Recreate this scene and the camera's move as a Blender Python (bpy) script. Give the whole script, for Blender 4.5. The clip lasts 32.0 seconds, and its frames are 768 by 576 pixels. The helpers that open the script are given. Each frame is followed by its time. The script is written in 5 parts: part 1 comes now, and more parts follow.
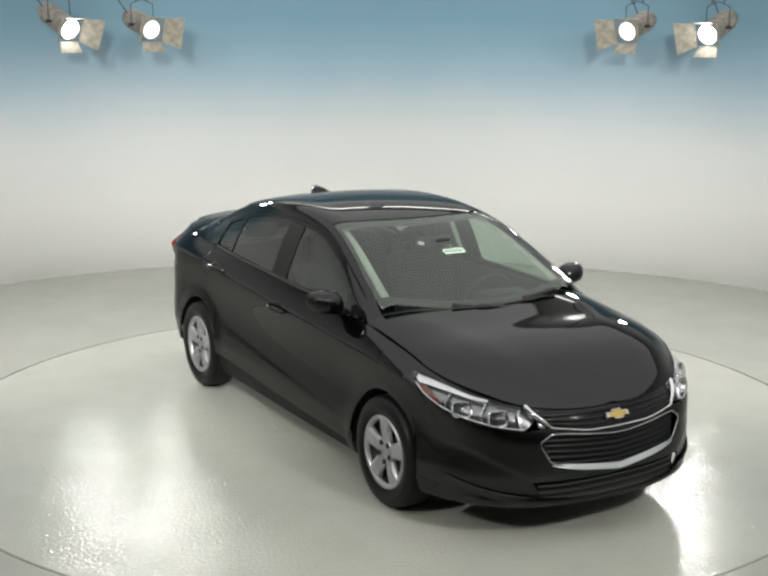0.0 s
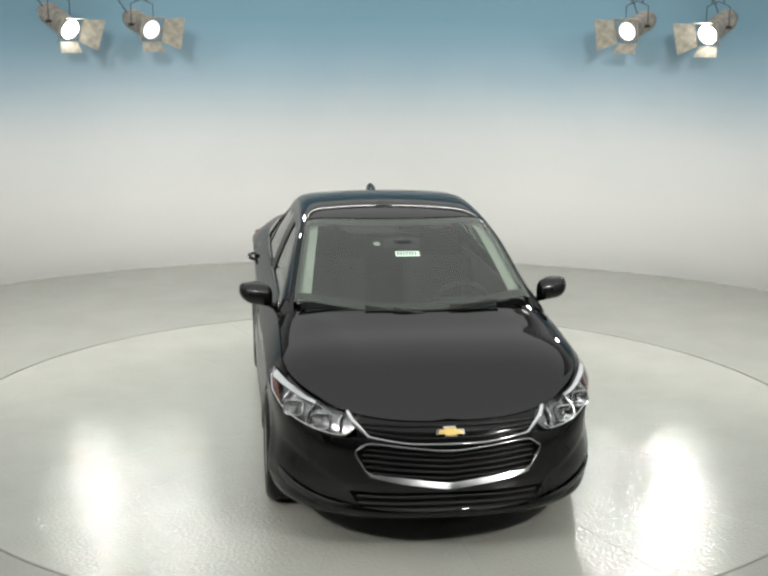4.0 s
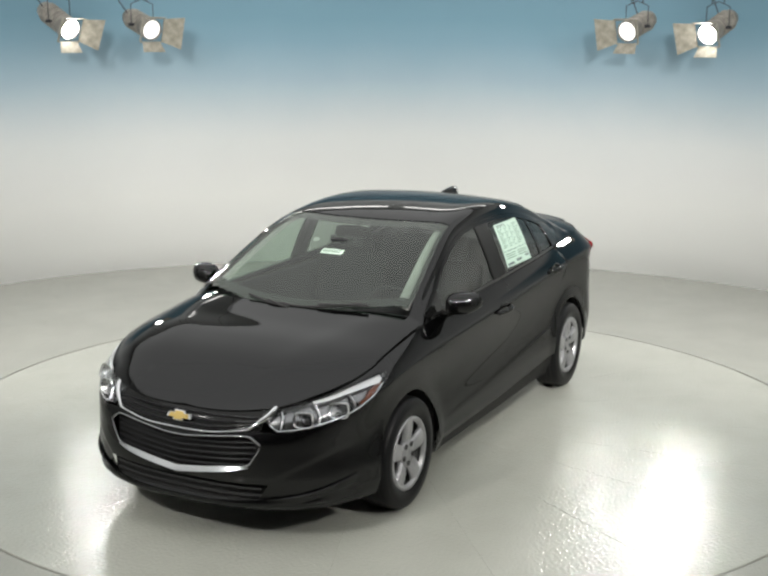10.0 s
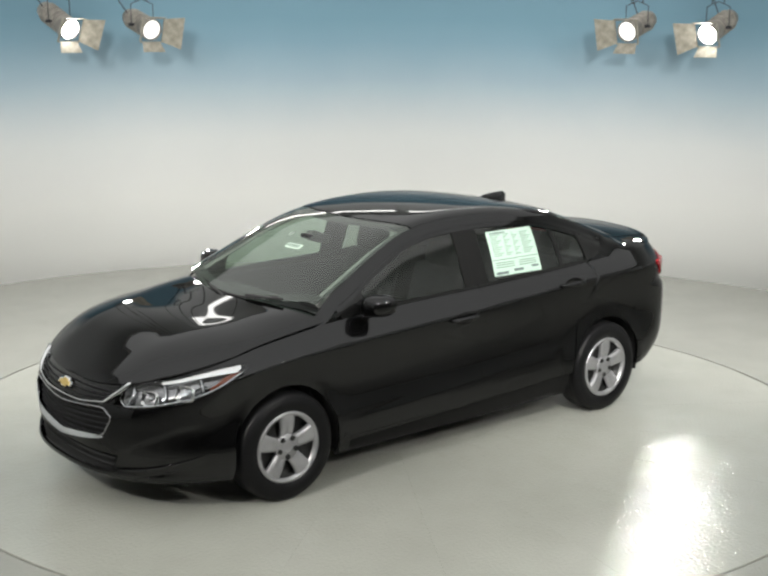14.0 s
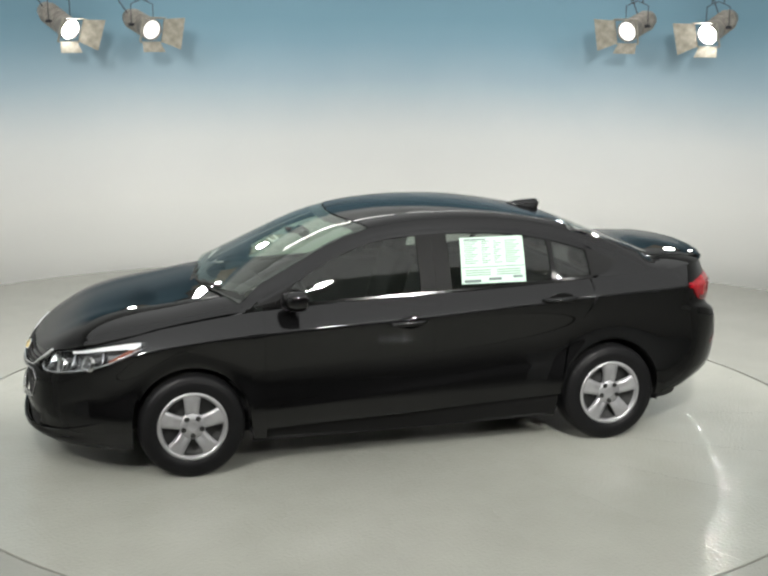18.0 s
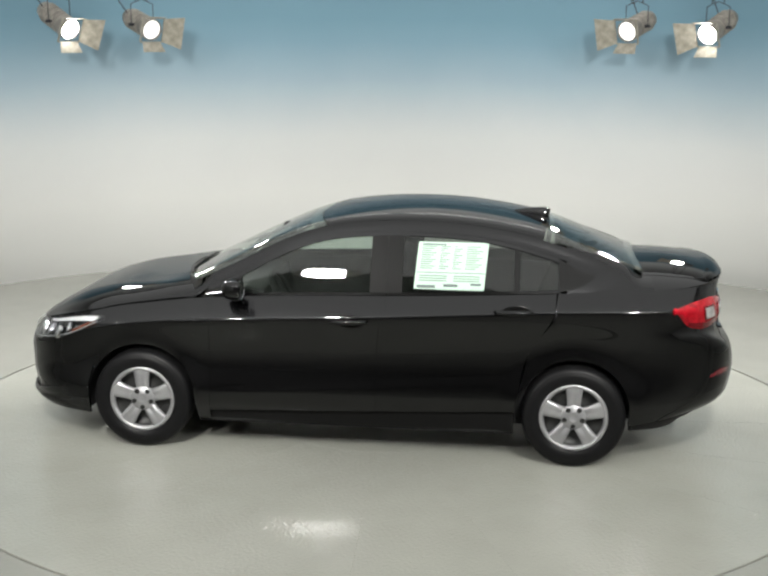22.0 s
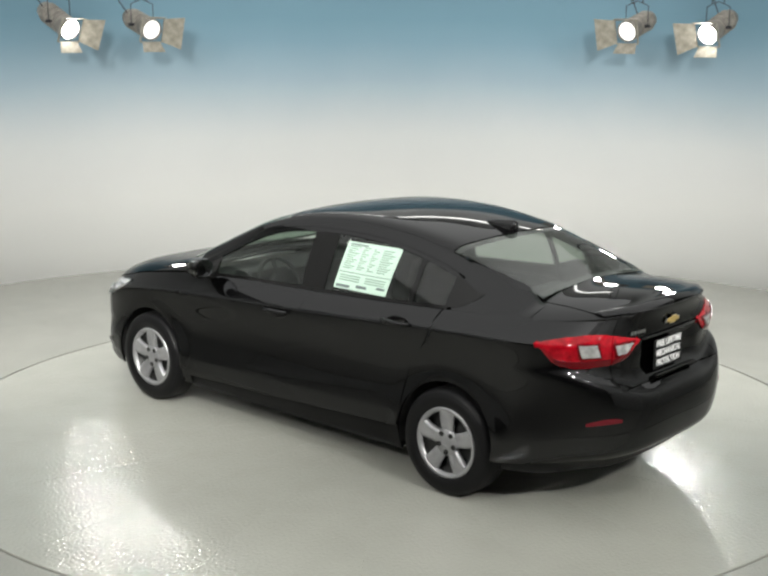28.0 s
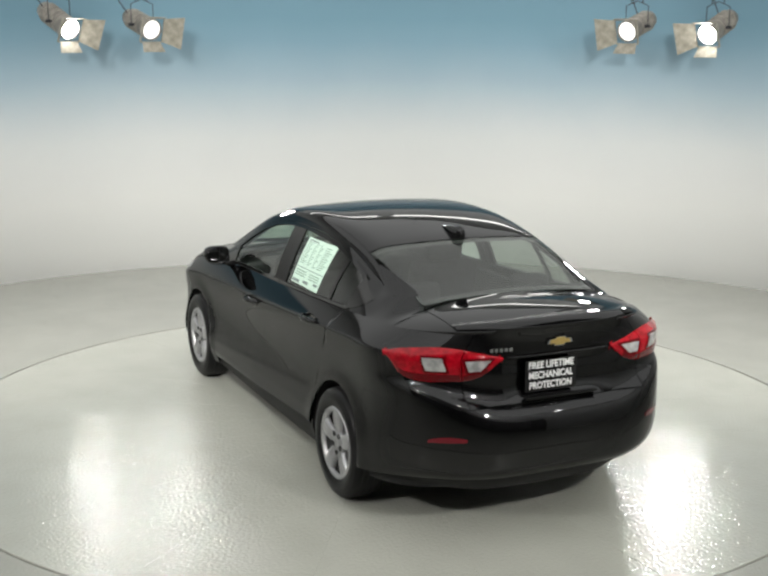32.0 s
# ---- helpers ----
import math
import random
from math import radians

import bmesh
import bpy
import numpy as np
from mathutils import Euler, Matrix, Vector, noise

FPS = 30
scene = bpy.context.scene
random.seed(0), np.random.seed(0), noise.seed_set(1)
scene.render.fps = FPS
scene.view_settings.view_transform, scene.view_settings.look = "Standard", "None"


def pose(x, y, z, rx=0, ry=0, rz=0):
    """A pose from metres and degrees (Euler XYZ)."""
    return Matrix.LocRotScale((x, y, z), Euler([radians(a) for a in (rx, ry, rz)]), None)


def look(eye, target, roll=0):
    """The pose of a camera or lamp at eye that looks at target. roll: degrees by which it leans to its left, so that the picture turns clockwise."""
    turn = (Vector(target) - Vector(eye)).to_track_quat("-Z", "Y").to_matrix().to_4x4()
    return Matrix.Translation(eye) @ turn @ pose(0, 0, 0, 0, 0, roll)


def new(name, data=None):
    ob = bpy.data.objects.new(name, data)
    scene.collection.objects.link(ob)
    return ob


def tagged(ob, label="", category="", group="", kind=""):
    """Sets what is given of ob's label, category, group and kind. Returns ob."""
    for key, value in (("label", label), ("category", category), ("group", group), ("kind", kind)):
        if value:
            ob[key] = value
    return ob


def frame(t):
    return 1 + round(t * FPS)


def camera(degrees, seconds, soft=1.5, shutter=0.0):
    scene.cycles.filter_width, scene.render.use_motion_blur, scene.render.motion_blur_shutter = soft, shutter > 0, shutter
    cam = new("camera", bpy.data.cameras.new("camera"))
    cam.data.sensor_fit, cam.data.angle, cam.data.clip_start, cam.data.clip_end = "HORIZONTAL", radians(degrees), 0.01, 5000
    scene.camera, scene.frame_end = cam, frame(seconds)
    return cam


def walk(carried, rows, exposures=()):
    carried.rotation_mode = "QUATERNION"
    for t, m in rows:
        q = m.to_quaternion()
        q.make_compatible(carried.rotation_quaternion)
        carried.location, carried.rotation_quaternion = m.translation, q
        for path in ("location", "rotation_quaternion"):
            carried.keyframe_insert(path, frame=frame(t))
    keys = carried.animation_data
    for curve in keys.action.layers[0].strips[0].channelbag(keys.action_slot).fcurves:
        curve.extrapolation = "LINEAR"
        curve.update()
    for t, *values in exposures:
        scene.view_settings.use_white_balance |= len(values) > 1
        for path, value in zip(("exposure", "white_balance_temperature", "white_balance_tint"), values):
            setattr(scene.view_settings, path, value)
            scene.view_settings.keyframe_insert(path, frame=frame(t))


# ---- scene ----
cam = camera(35.56, 32.0, 2.6)
TILT, YAW = radians(12.059), radians(-0.062)
EYE = Vector((0.0, -7.983, 2.597))
AIM = EYE + Vector((math.sin(YAW) * math.cos(TILT), math.cos(YAW) * math.cos(TILT), -math.sin(TILT)))
walk(cam, [(0.0, look(EYE, AIM, 0.446)), (32.0, look(EYE, AIM, 0.446))])

# the turntable turns at a steady pace; the car stands a little off its axle
TURN_START, TURN_RATE = -59.24, -5.7986
CAR_OFF = Vector((0.087, 0.020, 0.0))
DISC_R = 3.0
WALL_R = 5.78
CEILING_Z = 4.3

# ---- world and exposure ----
world = bpy.data.worlds.new("world")
scene.world = world
world.use_nodes = True
world.node_tree.nodes["Background"].inputs[0].default_value = (0.6, 0.65, 0.7, 1)
world.node_tree.nodes["Background"].inputs[1].default_value = 0.02
scene.view_settings.exposure = 0.15

SPOT_WATTS = 270.0
WALL_WATTS = 1800.0
FRONT_WATTS = 480.0
WALL_AIM = -0.4
STRIP_GLOW = 9.0
LENS_GLOW = 60.0
BOX_GLOW = 1.0


# ---- materials ----
def shader(name, color=(0.5, 0.5, 0.5), rough=0.5, metal=0.0, coat=0.0, spec=0.5):
    m = bpy.data.materials.new(name)
    m.use_nodes = True
    b = m.node_tree.nodes["Principled BSDF"]
    b.inputs["Base Color"].default_value = (*color, 1)
    b.inputs["Roughness"].default_value = rough
    b.inputs["Metallic"].default_value = metal
    b.inputs["Coat Weight"].default_value = coat
    b.inputs["Coat Roughness"].default_value = 0.03
    b.inputs["Specular IOR Level"].default_value = spec
    return m


def add(m, kind, **values):
    n = m.node_tree.nodes.new(kind)
    for k, v in values.items():
        n.inputs[k.replace("_", " ")].default_value = v
    return n


def link(m, a, out, b, into):
    m.node_tree.links.new(a.outputs[out], b.inputs[into])


def vary(m, a, c, scale=6.0, detail=4.0, low=0.35, high=0.65, rough=None, space="Object"):
    """Base colour between a and c by noise, and the roughness with it."""
    b = m.node_tree.nodes["Principled BSDF"]
    co = add(m, "ShaderNodeTexCoord")
    n = add(m, "ShaderNodeTexNoise", Scale=scale, Detail=detail)
    r = add(m, "ShaderNodeValToRGB")
    r.color_ramp.elements[0].position, r.color_ramp.elements[1].position = low, high
    r.color_ramp.elements[0].color, r.color_ramp.elements[1].color = (*a, 1), (*c, 1)
    link(m, co, space, n, "Vector")
    link(m, n, "Fac", r, "Fac")
    link(m, r, "Color", b, "Base Color")
    if rough:
        q = add(m, "ShaderNodeMapRange", To_Min=rough[0], To_Max=rough[1])
        link(m, n, "Fac", q, "Value")
        link(m, q, "Result", b, "Roughness")
    return m


def bumpy(m, scale, strength, distance=0.01, detail=3.0, space="Object"):
    b = m.node_tree.nodes["Principled BSDF"]
    co = add(m, "ShaderNodeTexCoord")
    n = add(m, "ShaderNodeTexNoise", Scale=scale, Detail=detail)
    u = add(m, "ShaderNodeBump", Strength=strength, Distance=distance)
    link(m, co, space, n, "Vector")
    link(m, n, "Fac", u, "Height")
    link(m, u, "Normal", b, "Normal")
    return m


def glow(name, color, strength):
    m = bpy.data.materials.new(name)
    m.use_nodes = True
    t = m.node_tree
    t.nodes.remove(t.nodes["Principled BSDF"])
    e = t.nodes.new("ShaderNodeEmission")
    e.inputs[0].default_value, e.inputs[1].default_value = (*color, 1), strength
    t.links.new(e.outputs[0], t.nodes["Material Output"].inputs[0])
    return m


def pane(name, tint, rough=0.0, ior=1.85, haze=0.022):
    """Thin clear sheet: tinted, with a gloss that grows at glancing angles."""
    m = bpy.data.materials.new(name)
    m.use_nodes = True
    t = m.node_tree
    t.nodes.remove(t.nodes["Principled BSDF"])
    clear, shine = t.nodes.new("ShaderNodeBsdfTransparent"), t.nodes.new("ShaderNodeBsdfGlossy")
    clear.inputs[0].default_value = (*tint, 1)
    shine.inputs["Roughness"].default_value = rough
    lean, mix = t.nodes.new("ShaderNodeLayerWeight"), t.nodes.new("ShaderNodeMixShader")
    lean.inputs["Blend"].default_value = 0.5
    steep, f = t.nodes.new("ShaderNodeMath"), t.nodes.new("ShaderNodeMath")
    steep.operation, f.operation = "POWER", "MULTIPLY_ADD"
    steep.inputs[1].default_value = 5.0
    least = 2 * ((ior - 1) / (ior + 1)) ** 2
    f.inputs[1].default_value, f.inputs[2].default_value = 0.95 - least, least
    t.links.new(lean.outputs["Facing"], steep.inputs[0])
    t.links.new(steep.outputs[0], f.inputs[0])
    # a pale green diffuse share puts a haze into the pane's colour
    film, veil = t.nodes.new("ShaderNodeMixShader"), t.nodes.new("ShaderNodeBsdfDiffuse")
    film.inputs[0].default_value, veil.inputs[0].default_value = haze, (0.66, 0.82, 0.70, 1)
    t.links.new(clear.outputs[0], film.inputs[1])
    t.links.new(veil.outputs[0], film.inputs[2])
    t.links.new(f.outputs[0], mix.inputs[0])
    t.links.new(film.outputs[0], mix.inputs[1])
    t.links.new(shine.outputs[0], mix.inputs[2])
    t.links.new(mix.outputs[0], t.nodes["Material Output"].inputs[0])
    return m


def car_paint():
    """Black base coat with fine flakes under a clear, very slightly warm lacquer."""
    m = bumpy(shader("black_metallic_paint", (0.0075, 0.0075, 0.0079), 0.40, 1.0), 900.0, 0.06, 0.0005)
    base = m.node_tree.nodes["Principled BSDF"]
    base.inputs["Specular Tint"].default_value = (0.11, 0.11, 0.115, 1)
    t = m.node_tree
    shine, lean, mix = t.nodes.new("ShaderNodeBsdfGlossy"), t.nodes.new("ShaderNodeLayerWeight"), t.nodes.new("ShaderNodeMixShader")
    shine.inputs["Color"].default_value, shine.inputs["Roughness"].default_value = (0.98, 0.985, 1.0, 1), 0.025
    lean.inputs["Blend"].default_value = 0.5
    steep, f = t.nodes.new("ShaderNodeMath"), t.nodes.new("ShaderNodeMath")
    steep.operation, f.operation = "POWER", "MULTIPLY_ADD"
    steep.inputs[1].default_value, f.inputs[1].default_value, f.inputs[2].default_value = 5.0, 0.52, 0.041
    t.links.new(lean.outputs["Facing"], steep.inputs[0])
    t.links.new(steep.outputs[0], f.inputs[0])
    t.links.new(f.outputs[0], mix.inputs[0])
    t.links.new(base.outputs[0], mix.inputs[1])
    t.links.new(shine.outputs[0], mix.inputs[2])
    t.links.new(mix.outputs[0], t.nodes["Material Output"].inputs[0])
    return m


def epoxy(name, a, c, rough, peel):
    """Worn light floor paint with scuffs and a fine orange-peel gloss."""
    m = shader(name, a, 0.2)
    vary(m, a, c, 2.2, 6.0, 0.3, 0.7, rough)
    if peel:
        bumpy(m, 48.0, peel, 0.006, 1.0)
    return m


PAINT = car_paint()
GLOSS_BLACK = shader("gloss_black_plastic", (0.005, 0.005, 0.005), 0.12, 0.0, 0.0, 0.3)
PILLAR = shader("pillar_film", (0.008, 0.008, 0.008), 0.45, 0.0, 0.0, 0.06)
SLAT = shader("slat_black", (0.006, 0.006, 0.007), 0.5, 0.0, 0.0, 0.2)
SATIN = shader("satin_chrome", (0.62, 0.63, 0.65), 0.22, 1.0)
TRIM = bumpy(shader("black_plastic", (0.012, 0.012, 0.012), 0.5), 300.0, 0.2, 0.001)
RUBBER = bumpy(shader("tyre_rubber", (0.005, 0.005, 0.0055), 0.42, 0.0, 0.0, 0.15), 120.0, 0.2, 0.002)
DARK = shader("underbody_black", (0.006, 0.006, 0.006), 0.8)
DARK_CHROME = shader("dark_chrome", (0.42, 0.42, 0.44), 0.14, 1.0)
CHROME = shader("chrome", (0.82, 0.83, 0.85), 0.08, 1.0)
GOLD = shader("gold_badge", (0.48, 0.35, 0.12), 0.3, 0.7)
HUBCAP = vary(shader("silver_hubcap", (0.4, 0.4, 0.41), 0.4, 0.7), (0.29, 0.29, 0.30), (0.37, 0.37, 0.38), 9.0)
STEEL = shader("steel_wheel", (0.03, 0.03, 0.03), 0.45, 0.5)
GLASS = pane("car_glass", (0.54, 0.66, 0.57), 0.0, 1.50, 0.009)
TINTED = pane("rear_glass", (0.50, 0.54, 0.51), 0.0, 1.45, 0.003)
SIDE_GLASS = pane("door_glass", (0.66, 0.74, 0.69), 0.0, 1.45, 0.003)
BACKLIGHT = pane("rear_screen_glass", (0.72, 0.79, 0.74), 0.0, 1.5, 0.008)
LENS = pane("lamp_lens", (0.93, 0.94, 0.95), 0.0, 1.22, 0.0)
REFLECTOR = shader("lamp_reflector", (0.55, 0.56, 0.58), 0.18, 1.0)
BOWL = shader("lamp_bowl", (0.62, 0.625, 0.63), 0.16, 1.0)
LAMP_DARK = shader("lamp_housing", (0.24, 0.24, 0.245), 0.2, 1.0)
WHITE_LENS = shader("frosted_lens", (0.5, 0.51, 0.52), 0.25, 0.0, 0.6)
CLEAR_LENS = vary(shader("grey_lens", (0.4, 0.4, 0.4), 0.15, 0.3, 0.6), (0.22, 0.22, 0.218), (0.40, 0.40, 0.39), 26.0)
AMBER = shader("amber_lens", (0.09, 0.02, 0.006), 0.15, 0.0, 0.5)
RED = vary(shader("red_lens", (0.42, 0.007, 0.014), 0.06, 0.0, 0.0, 0.35), (0.15, 0.001, 0.004), (0.27, 0.003, 0.009), 30.0)
DEEP_RED = shader("deep_red_lens", (0.075, 0.001, 0.003), 0.07, 0.0, 0.0, 0.35)
DARK_RED = shader("red_reflector", (0.10, 0.003, 0.008), 0.2, 0.0, 0.2)
CABIN = vary(shader("cabin_plastic", (0.008, 0.008, 0.0085), 0.7, 0.0, 0.0, 0.2), (0.007, 0.007, 0.0075), (0.010, 0.010, 0.0105), 20.0)
CLOTH = vary(shader("seat_cloth", (0.006, 0.006, 0.0065), 0.95, 0.0, 0.0, 0.1), (0.005, 0.005, 0.0055), (0.008, 0.008, 0.0085), 30.0)
HEADLINER = vary(shader("headliner", (0.22, 0.22, 0.21), 0.95, 0.0, 0.0, 0.1), (0.20, 0.20, 0.19), (0.24, 0.24, 0.23), 20.0)
PAPER = shader("pale_green_paper", (0.34, 0.45, 0.38), 0.7)
INK = shader("dark_ink", (0.08, 0.10, 0.10), 0.7)
GREEN_INK = shader("green_ink", (0.10, 0.15, 0.12), 0.7)
LABEL = shader("white_label", (0.85, 0.87, 0.85), 0.6)
SIGN_BLACK = shader("sign_black", (0.008, 0.008, 0.008), 0.8, 0.0, 0.0, 0.1)
SIGN_WHITE = shader("sign_white", (0.6, 0.6, 0.6), 0.8, 0.0, 0.0, 0.1)

DISC = epoxy("turntable_paint", (0.330, 0.332, 0.298), (0.366, 0.368, 0.331), (0.055, 0.085), 0.55)
FLOOR = epoxy("floor_paint", (0.276, 0.277, 0.252), (0.300, 0.301, 0.274), (0.12, 0.2), 0.5)
FLOOR.node_tree.nodes["Principled BSDF"].inputs["Specular IOR Level"].default_value = 0.2
JOINT = shader("joint_filler", (0.33, 0.32, 0.28), 0.6)
BARE = shader("gap_dark", (0.02, 0.02, 0.02), 0.9)
ROOM = vary(shader("dark_room_paint", (0.05, 0.05, 0.055), 0.9), (0.04, 0.04, 0.045), (0.07, 0.07, 0.075), 1.5)
CEIL = vary(shader("white_ceiling", (0.7, 0.7, 0.68), 0.9), (0.68, 0.68, 0.66), (0.74, 0.74, 0.72), 2.0)
LAMP_SHELL = vary(shader("spot_shell", (0.3, 0.28, 0.25), 0.55, 0.3), (0.17, 0.16, 0.145), (0.30, 0.28, 0.25), 13.0)
BARN = vary(shader("barn_door_metal", (0.3, 0.28, 0.24), 0.55, 0.3), (0.22, 0.205, 0.17), (0.36, 0.335, 0.28), 14.0)
CABLE = shader("cable_black", (0.02, 0.02, 0.025), 0.6)
LAMP_LIT = glow("lit_lens", (1.0, 0.98, 0.94), LENS_GLOW)
LAMP_SOFT = glow("dim_lens", (1.0, 0.98, 0.94), LENS_GLOW * 0.03)
LAMP_FRONT = glow("front_lens", (1.0, 0.98, 0.94), LENS_GLOW * 2.0)
CLOTH_LIT = glow("lit_cloth", (0.986, 0.992, 0.963), BOX_GLOW)
TUBE_LIT = glow("lit_tube", (1.0, 0.98, 0.93), STRIP_GLOW)
TIN = shader("white_tin", (0.7, 0.7, 0.7), 0.5)


def backdrop_light_ramp():
    """White wall; the blue cast of the light is painted in, stronger with height."""
    m = shader("backdrop_light_ramp", (0.7, 0.7, 0.68), 0.75)
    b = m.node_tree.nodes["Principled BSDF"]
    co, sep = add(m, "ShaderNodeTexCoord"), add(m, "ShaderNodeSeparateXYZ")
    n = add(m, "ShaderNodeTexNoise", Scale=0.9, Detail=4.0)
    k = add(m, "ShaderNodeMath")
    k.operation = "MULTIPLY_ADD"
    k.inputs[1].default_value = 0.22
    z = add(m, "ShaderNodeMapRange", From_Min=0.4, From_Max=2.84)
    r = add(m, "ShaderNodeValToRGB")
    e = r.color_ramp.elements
    # lower stops darken upwards to offset the bright band the lamps leave
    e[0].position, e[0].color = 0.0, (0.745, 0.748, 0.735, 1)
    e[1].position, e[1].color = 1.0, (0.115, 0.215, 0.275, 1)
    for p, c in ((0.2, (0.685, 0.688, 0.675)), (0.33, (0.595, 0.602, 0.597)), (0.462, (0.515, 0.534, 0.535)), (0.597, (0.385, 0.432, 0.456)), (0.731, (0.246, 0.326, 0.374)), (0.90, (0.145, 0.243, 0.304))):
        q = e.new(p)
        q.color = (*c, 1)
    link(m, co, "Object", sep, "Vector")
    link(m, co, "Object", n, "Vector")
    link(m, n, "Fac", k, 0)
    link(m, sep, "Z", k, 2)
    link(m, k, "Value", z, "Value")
    # white where unseen, above 3 m and at the sides: less blue mirrored
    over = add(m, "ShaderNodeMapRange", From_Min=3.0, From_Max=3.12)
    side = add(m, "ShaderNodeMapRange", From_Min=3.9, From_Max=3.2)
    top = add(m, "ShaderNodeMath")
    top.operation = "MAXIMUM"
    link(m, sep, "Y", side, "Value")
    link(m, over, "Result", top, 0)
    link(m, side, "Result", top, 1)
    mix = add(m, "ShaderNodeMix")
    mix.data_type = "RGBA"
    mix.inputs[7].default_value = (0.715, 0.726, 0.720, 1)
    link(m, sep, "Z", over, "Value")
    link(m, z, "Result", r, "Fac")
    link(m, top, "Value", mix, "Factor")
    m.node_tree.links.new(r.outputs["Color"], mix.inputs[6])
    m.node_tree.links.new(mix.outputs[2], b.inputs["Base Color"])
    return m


BACKDROP = backdrop_light_ramp()


# ---- mesh helpers ----
def part(name, bm, material, parent=None, label="", smooth=False):
    me = bpy.data.meshes.new(name)
    bmesh.ops.recalc_face_normals(bm, faces=bm.faces)
    bm.to_mesh(me)
    bm.free()
    return part_mesh(name, me, material, parent, label, smooth)


def part_mesh(name, me, material, parent=None, label="", smooth=False):
    me.materials.append(material)
    if smooth:
        me.polygons.foreach_set("use_smooth", [True] * len(me.polygons))
    ob = new(name, me)
    ob.parent = parent
    if label:
        ob["label"] = label
    return ob


def mesh_of(name, verts, faces):
    me = bpy.data.meshes.new(name)
    me.from_pydata([tuple(v) for v in verts], [], faces)
    me.update()
    return me


def box(bm, x0, x1, y0, y1, z0, z1, bevel=0.0, m=None):
    made = bmesh.ops.create_cube(bm, size=1.0)["verts"]
    for v in made:
        v.co = Vector(((x0 + x1) / 2 + v.co.x * (x1 - x0), (y0 + y1) / 2 + v.co.y * (y1 - y0), (z0 + z1) / 2 + v.co.z * (z1 - z0)))
    if bevel:
        edges = list({e for v in made for e in v.link_edges})
        made = bmesh.ops.bevel(bm, geom=edges, offset=bevel, segments=2, affect="EDGES", profile=0.6)["verts"]
    if m:
        for v in {v for v in made}:
            v.co = m @ v.co
    return made


def rod(bm, a, b, r, n=10):
    a, b = Vector(a), Vector(b)
    q = (b - a).to_track_quat("Z", "Y").to_matrix().to_4x4()
    return bmesh.ops.create_cone(bm, cap_ends=True, segments=n, radius1=r, radius2=r, depth=(b - a).length, matrix=Matrix.Translation((a + b) / 2) @ q)


def lathe(bm, profile, n=48, m=None):
    """Turns a profile of (radius, along) pairs about the z axis."""
    rings = []
    for r, h in profile:
        rings.append([bm.verts.new((r * math.cos(2 * math.pi * i / n), r * math.sin(2 * math.pi * i / n), h)) for i in range(n)])
    for a, b in zip(rings, rings[1:]):
        for i in range(n):
            bm.faces.new((a[i], a[(i + 1) % n], b[(i + 1) % n], b[i]))
    if m:
        for ring in rings:
            for v in ring:
                v.co = m @ v.co
    return rings


def tube(bm, path, r, n=8, closed=False, flat=1.0):
    """A round bar along a list of points."""
    pts = [Vector(p) for p in path]
    rings = []
    for i, p in enumerate(pts):
        if closed:
            d = pts[(i + 1) % len(pts)] - pts[i - 1]
        else:
            d = pts[min(i + 1, len(pts) - 1)] - pts[max(i - 1, 0)]
        q = d.to_track_quat("Z", "Y").to_matrix()
        rr = r(i / (len(pts) - 1)) if callable(r) else r
        rings.append([bm.verts.new(p + q @ Vector((rr * math.cos(2 * math.pi * k / n), flat * rr * math.sin(2 * math.pi * k / n), 0))) for k in range(n)])
    pairs = list(zip(rings, rings[1:])) + ([(rings[-1], rings[0])] if closed else [])
    for a, b in pairs:
        for k in range(n):
            bm.faces.new((a[k], a[(k + 1) % n], b[(k + 1) % n], b[k]))
    if not closed:
        bm.faces.new(rings[0])
        bm.faces.new(rings[-1][::-1])


def curve(*pairs):
    """A smooth function through a few (place, value) pairs."""
    p = sorted(pairs)
    xs, ys = np.array([a for a, _ in p], float), np.array([b for _, b in p], float)
    d = np.diff(ys) / np.diff(xs)
    m = np.concatenate(([d[0]], (d[1:] + d[:-1]) / 2, [d[-1]]))

    def at(x):
        x = min(max(x, xs[0]), xs[-1])
        i = min(int(np.searchsorted(xs, x, "right")) - 1, len(xs) - 2)
        h = xs[i + 1] - xs[i]
        t = (x - xs[i]) / h
        return float((2 * t**3 - 3 * t**2 + 1) * ys[i] + (t**3 - 2 * t**2 + t) * h * m[i] + (3 * t**2 - 2 * t**3) * ys[i + 1] + (t**3 - t**2) * h * m[i + 1])

    return at


def lerp(a, b, t):
    return a + (b - a) * t


def soft_step(t):
    t = min(max(t, 0.0), 1.0)
    return t * t * (3 - 2 * t)


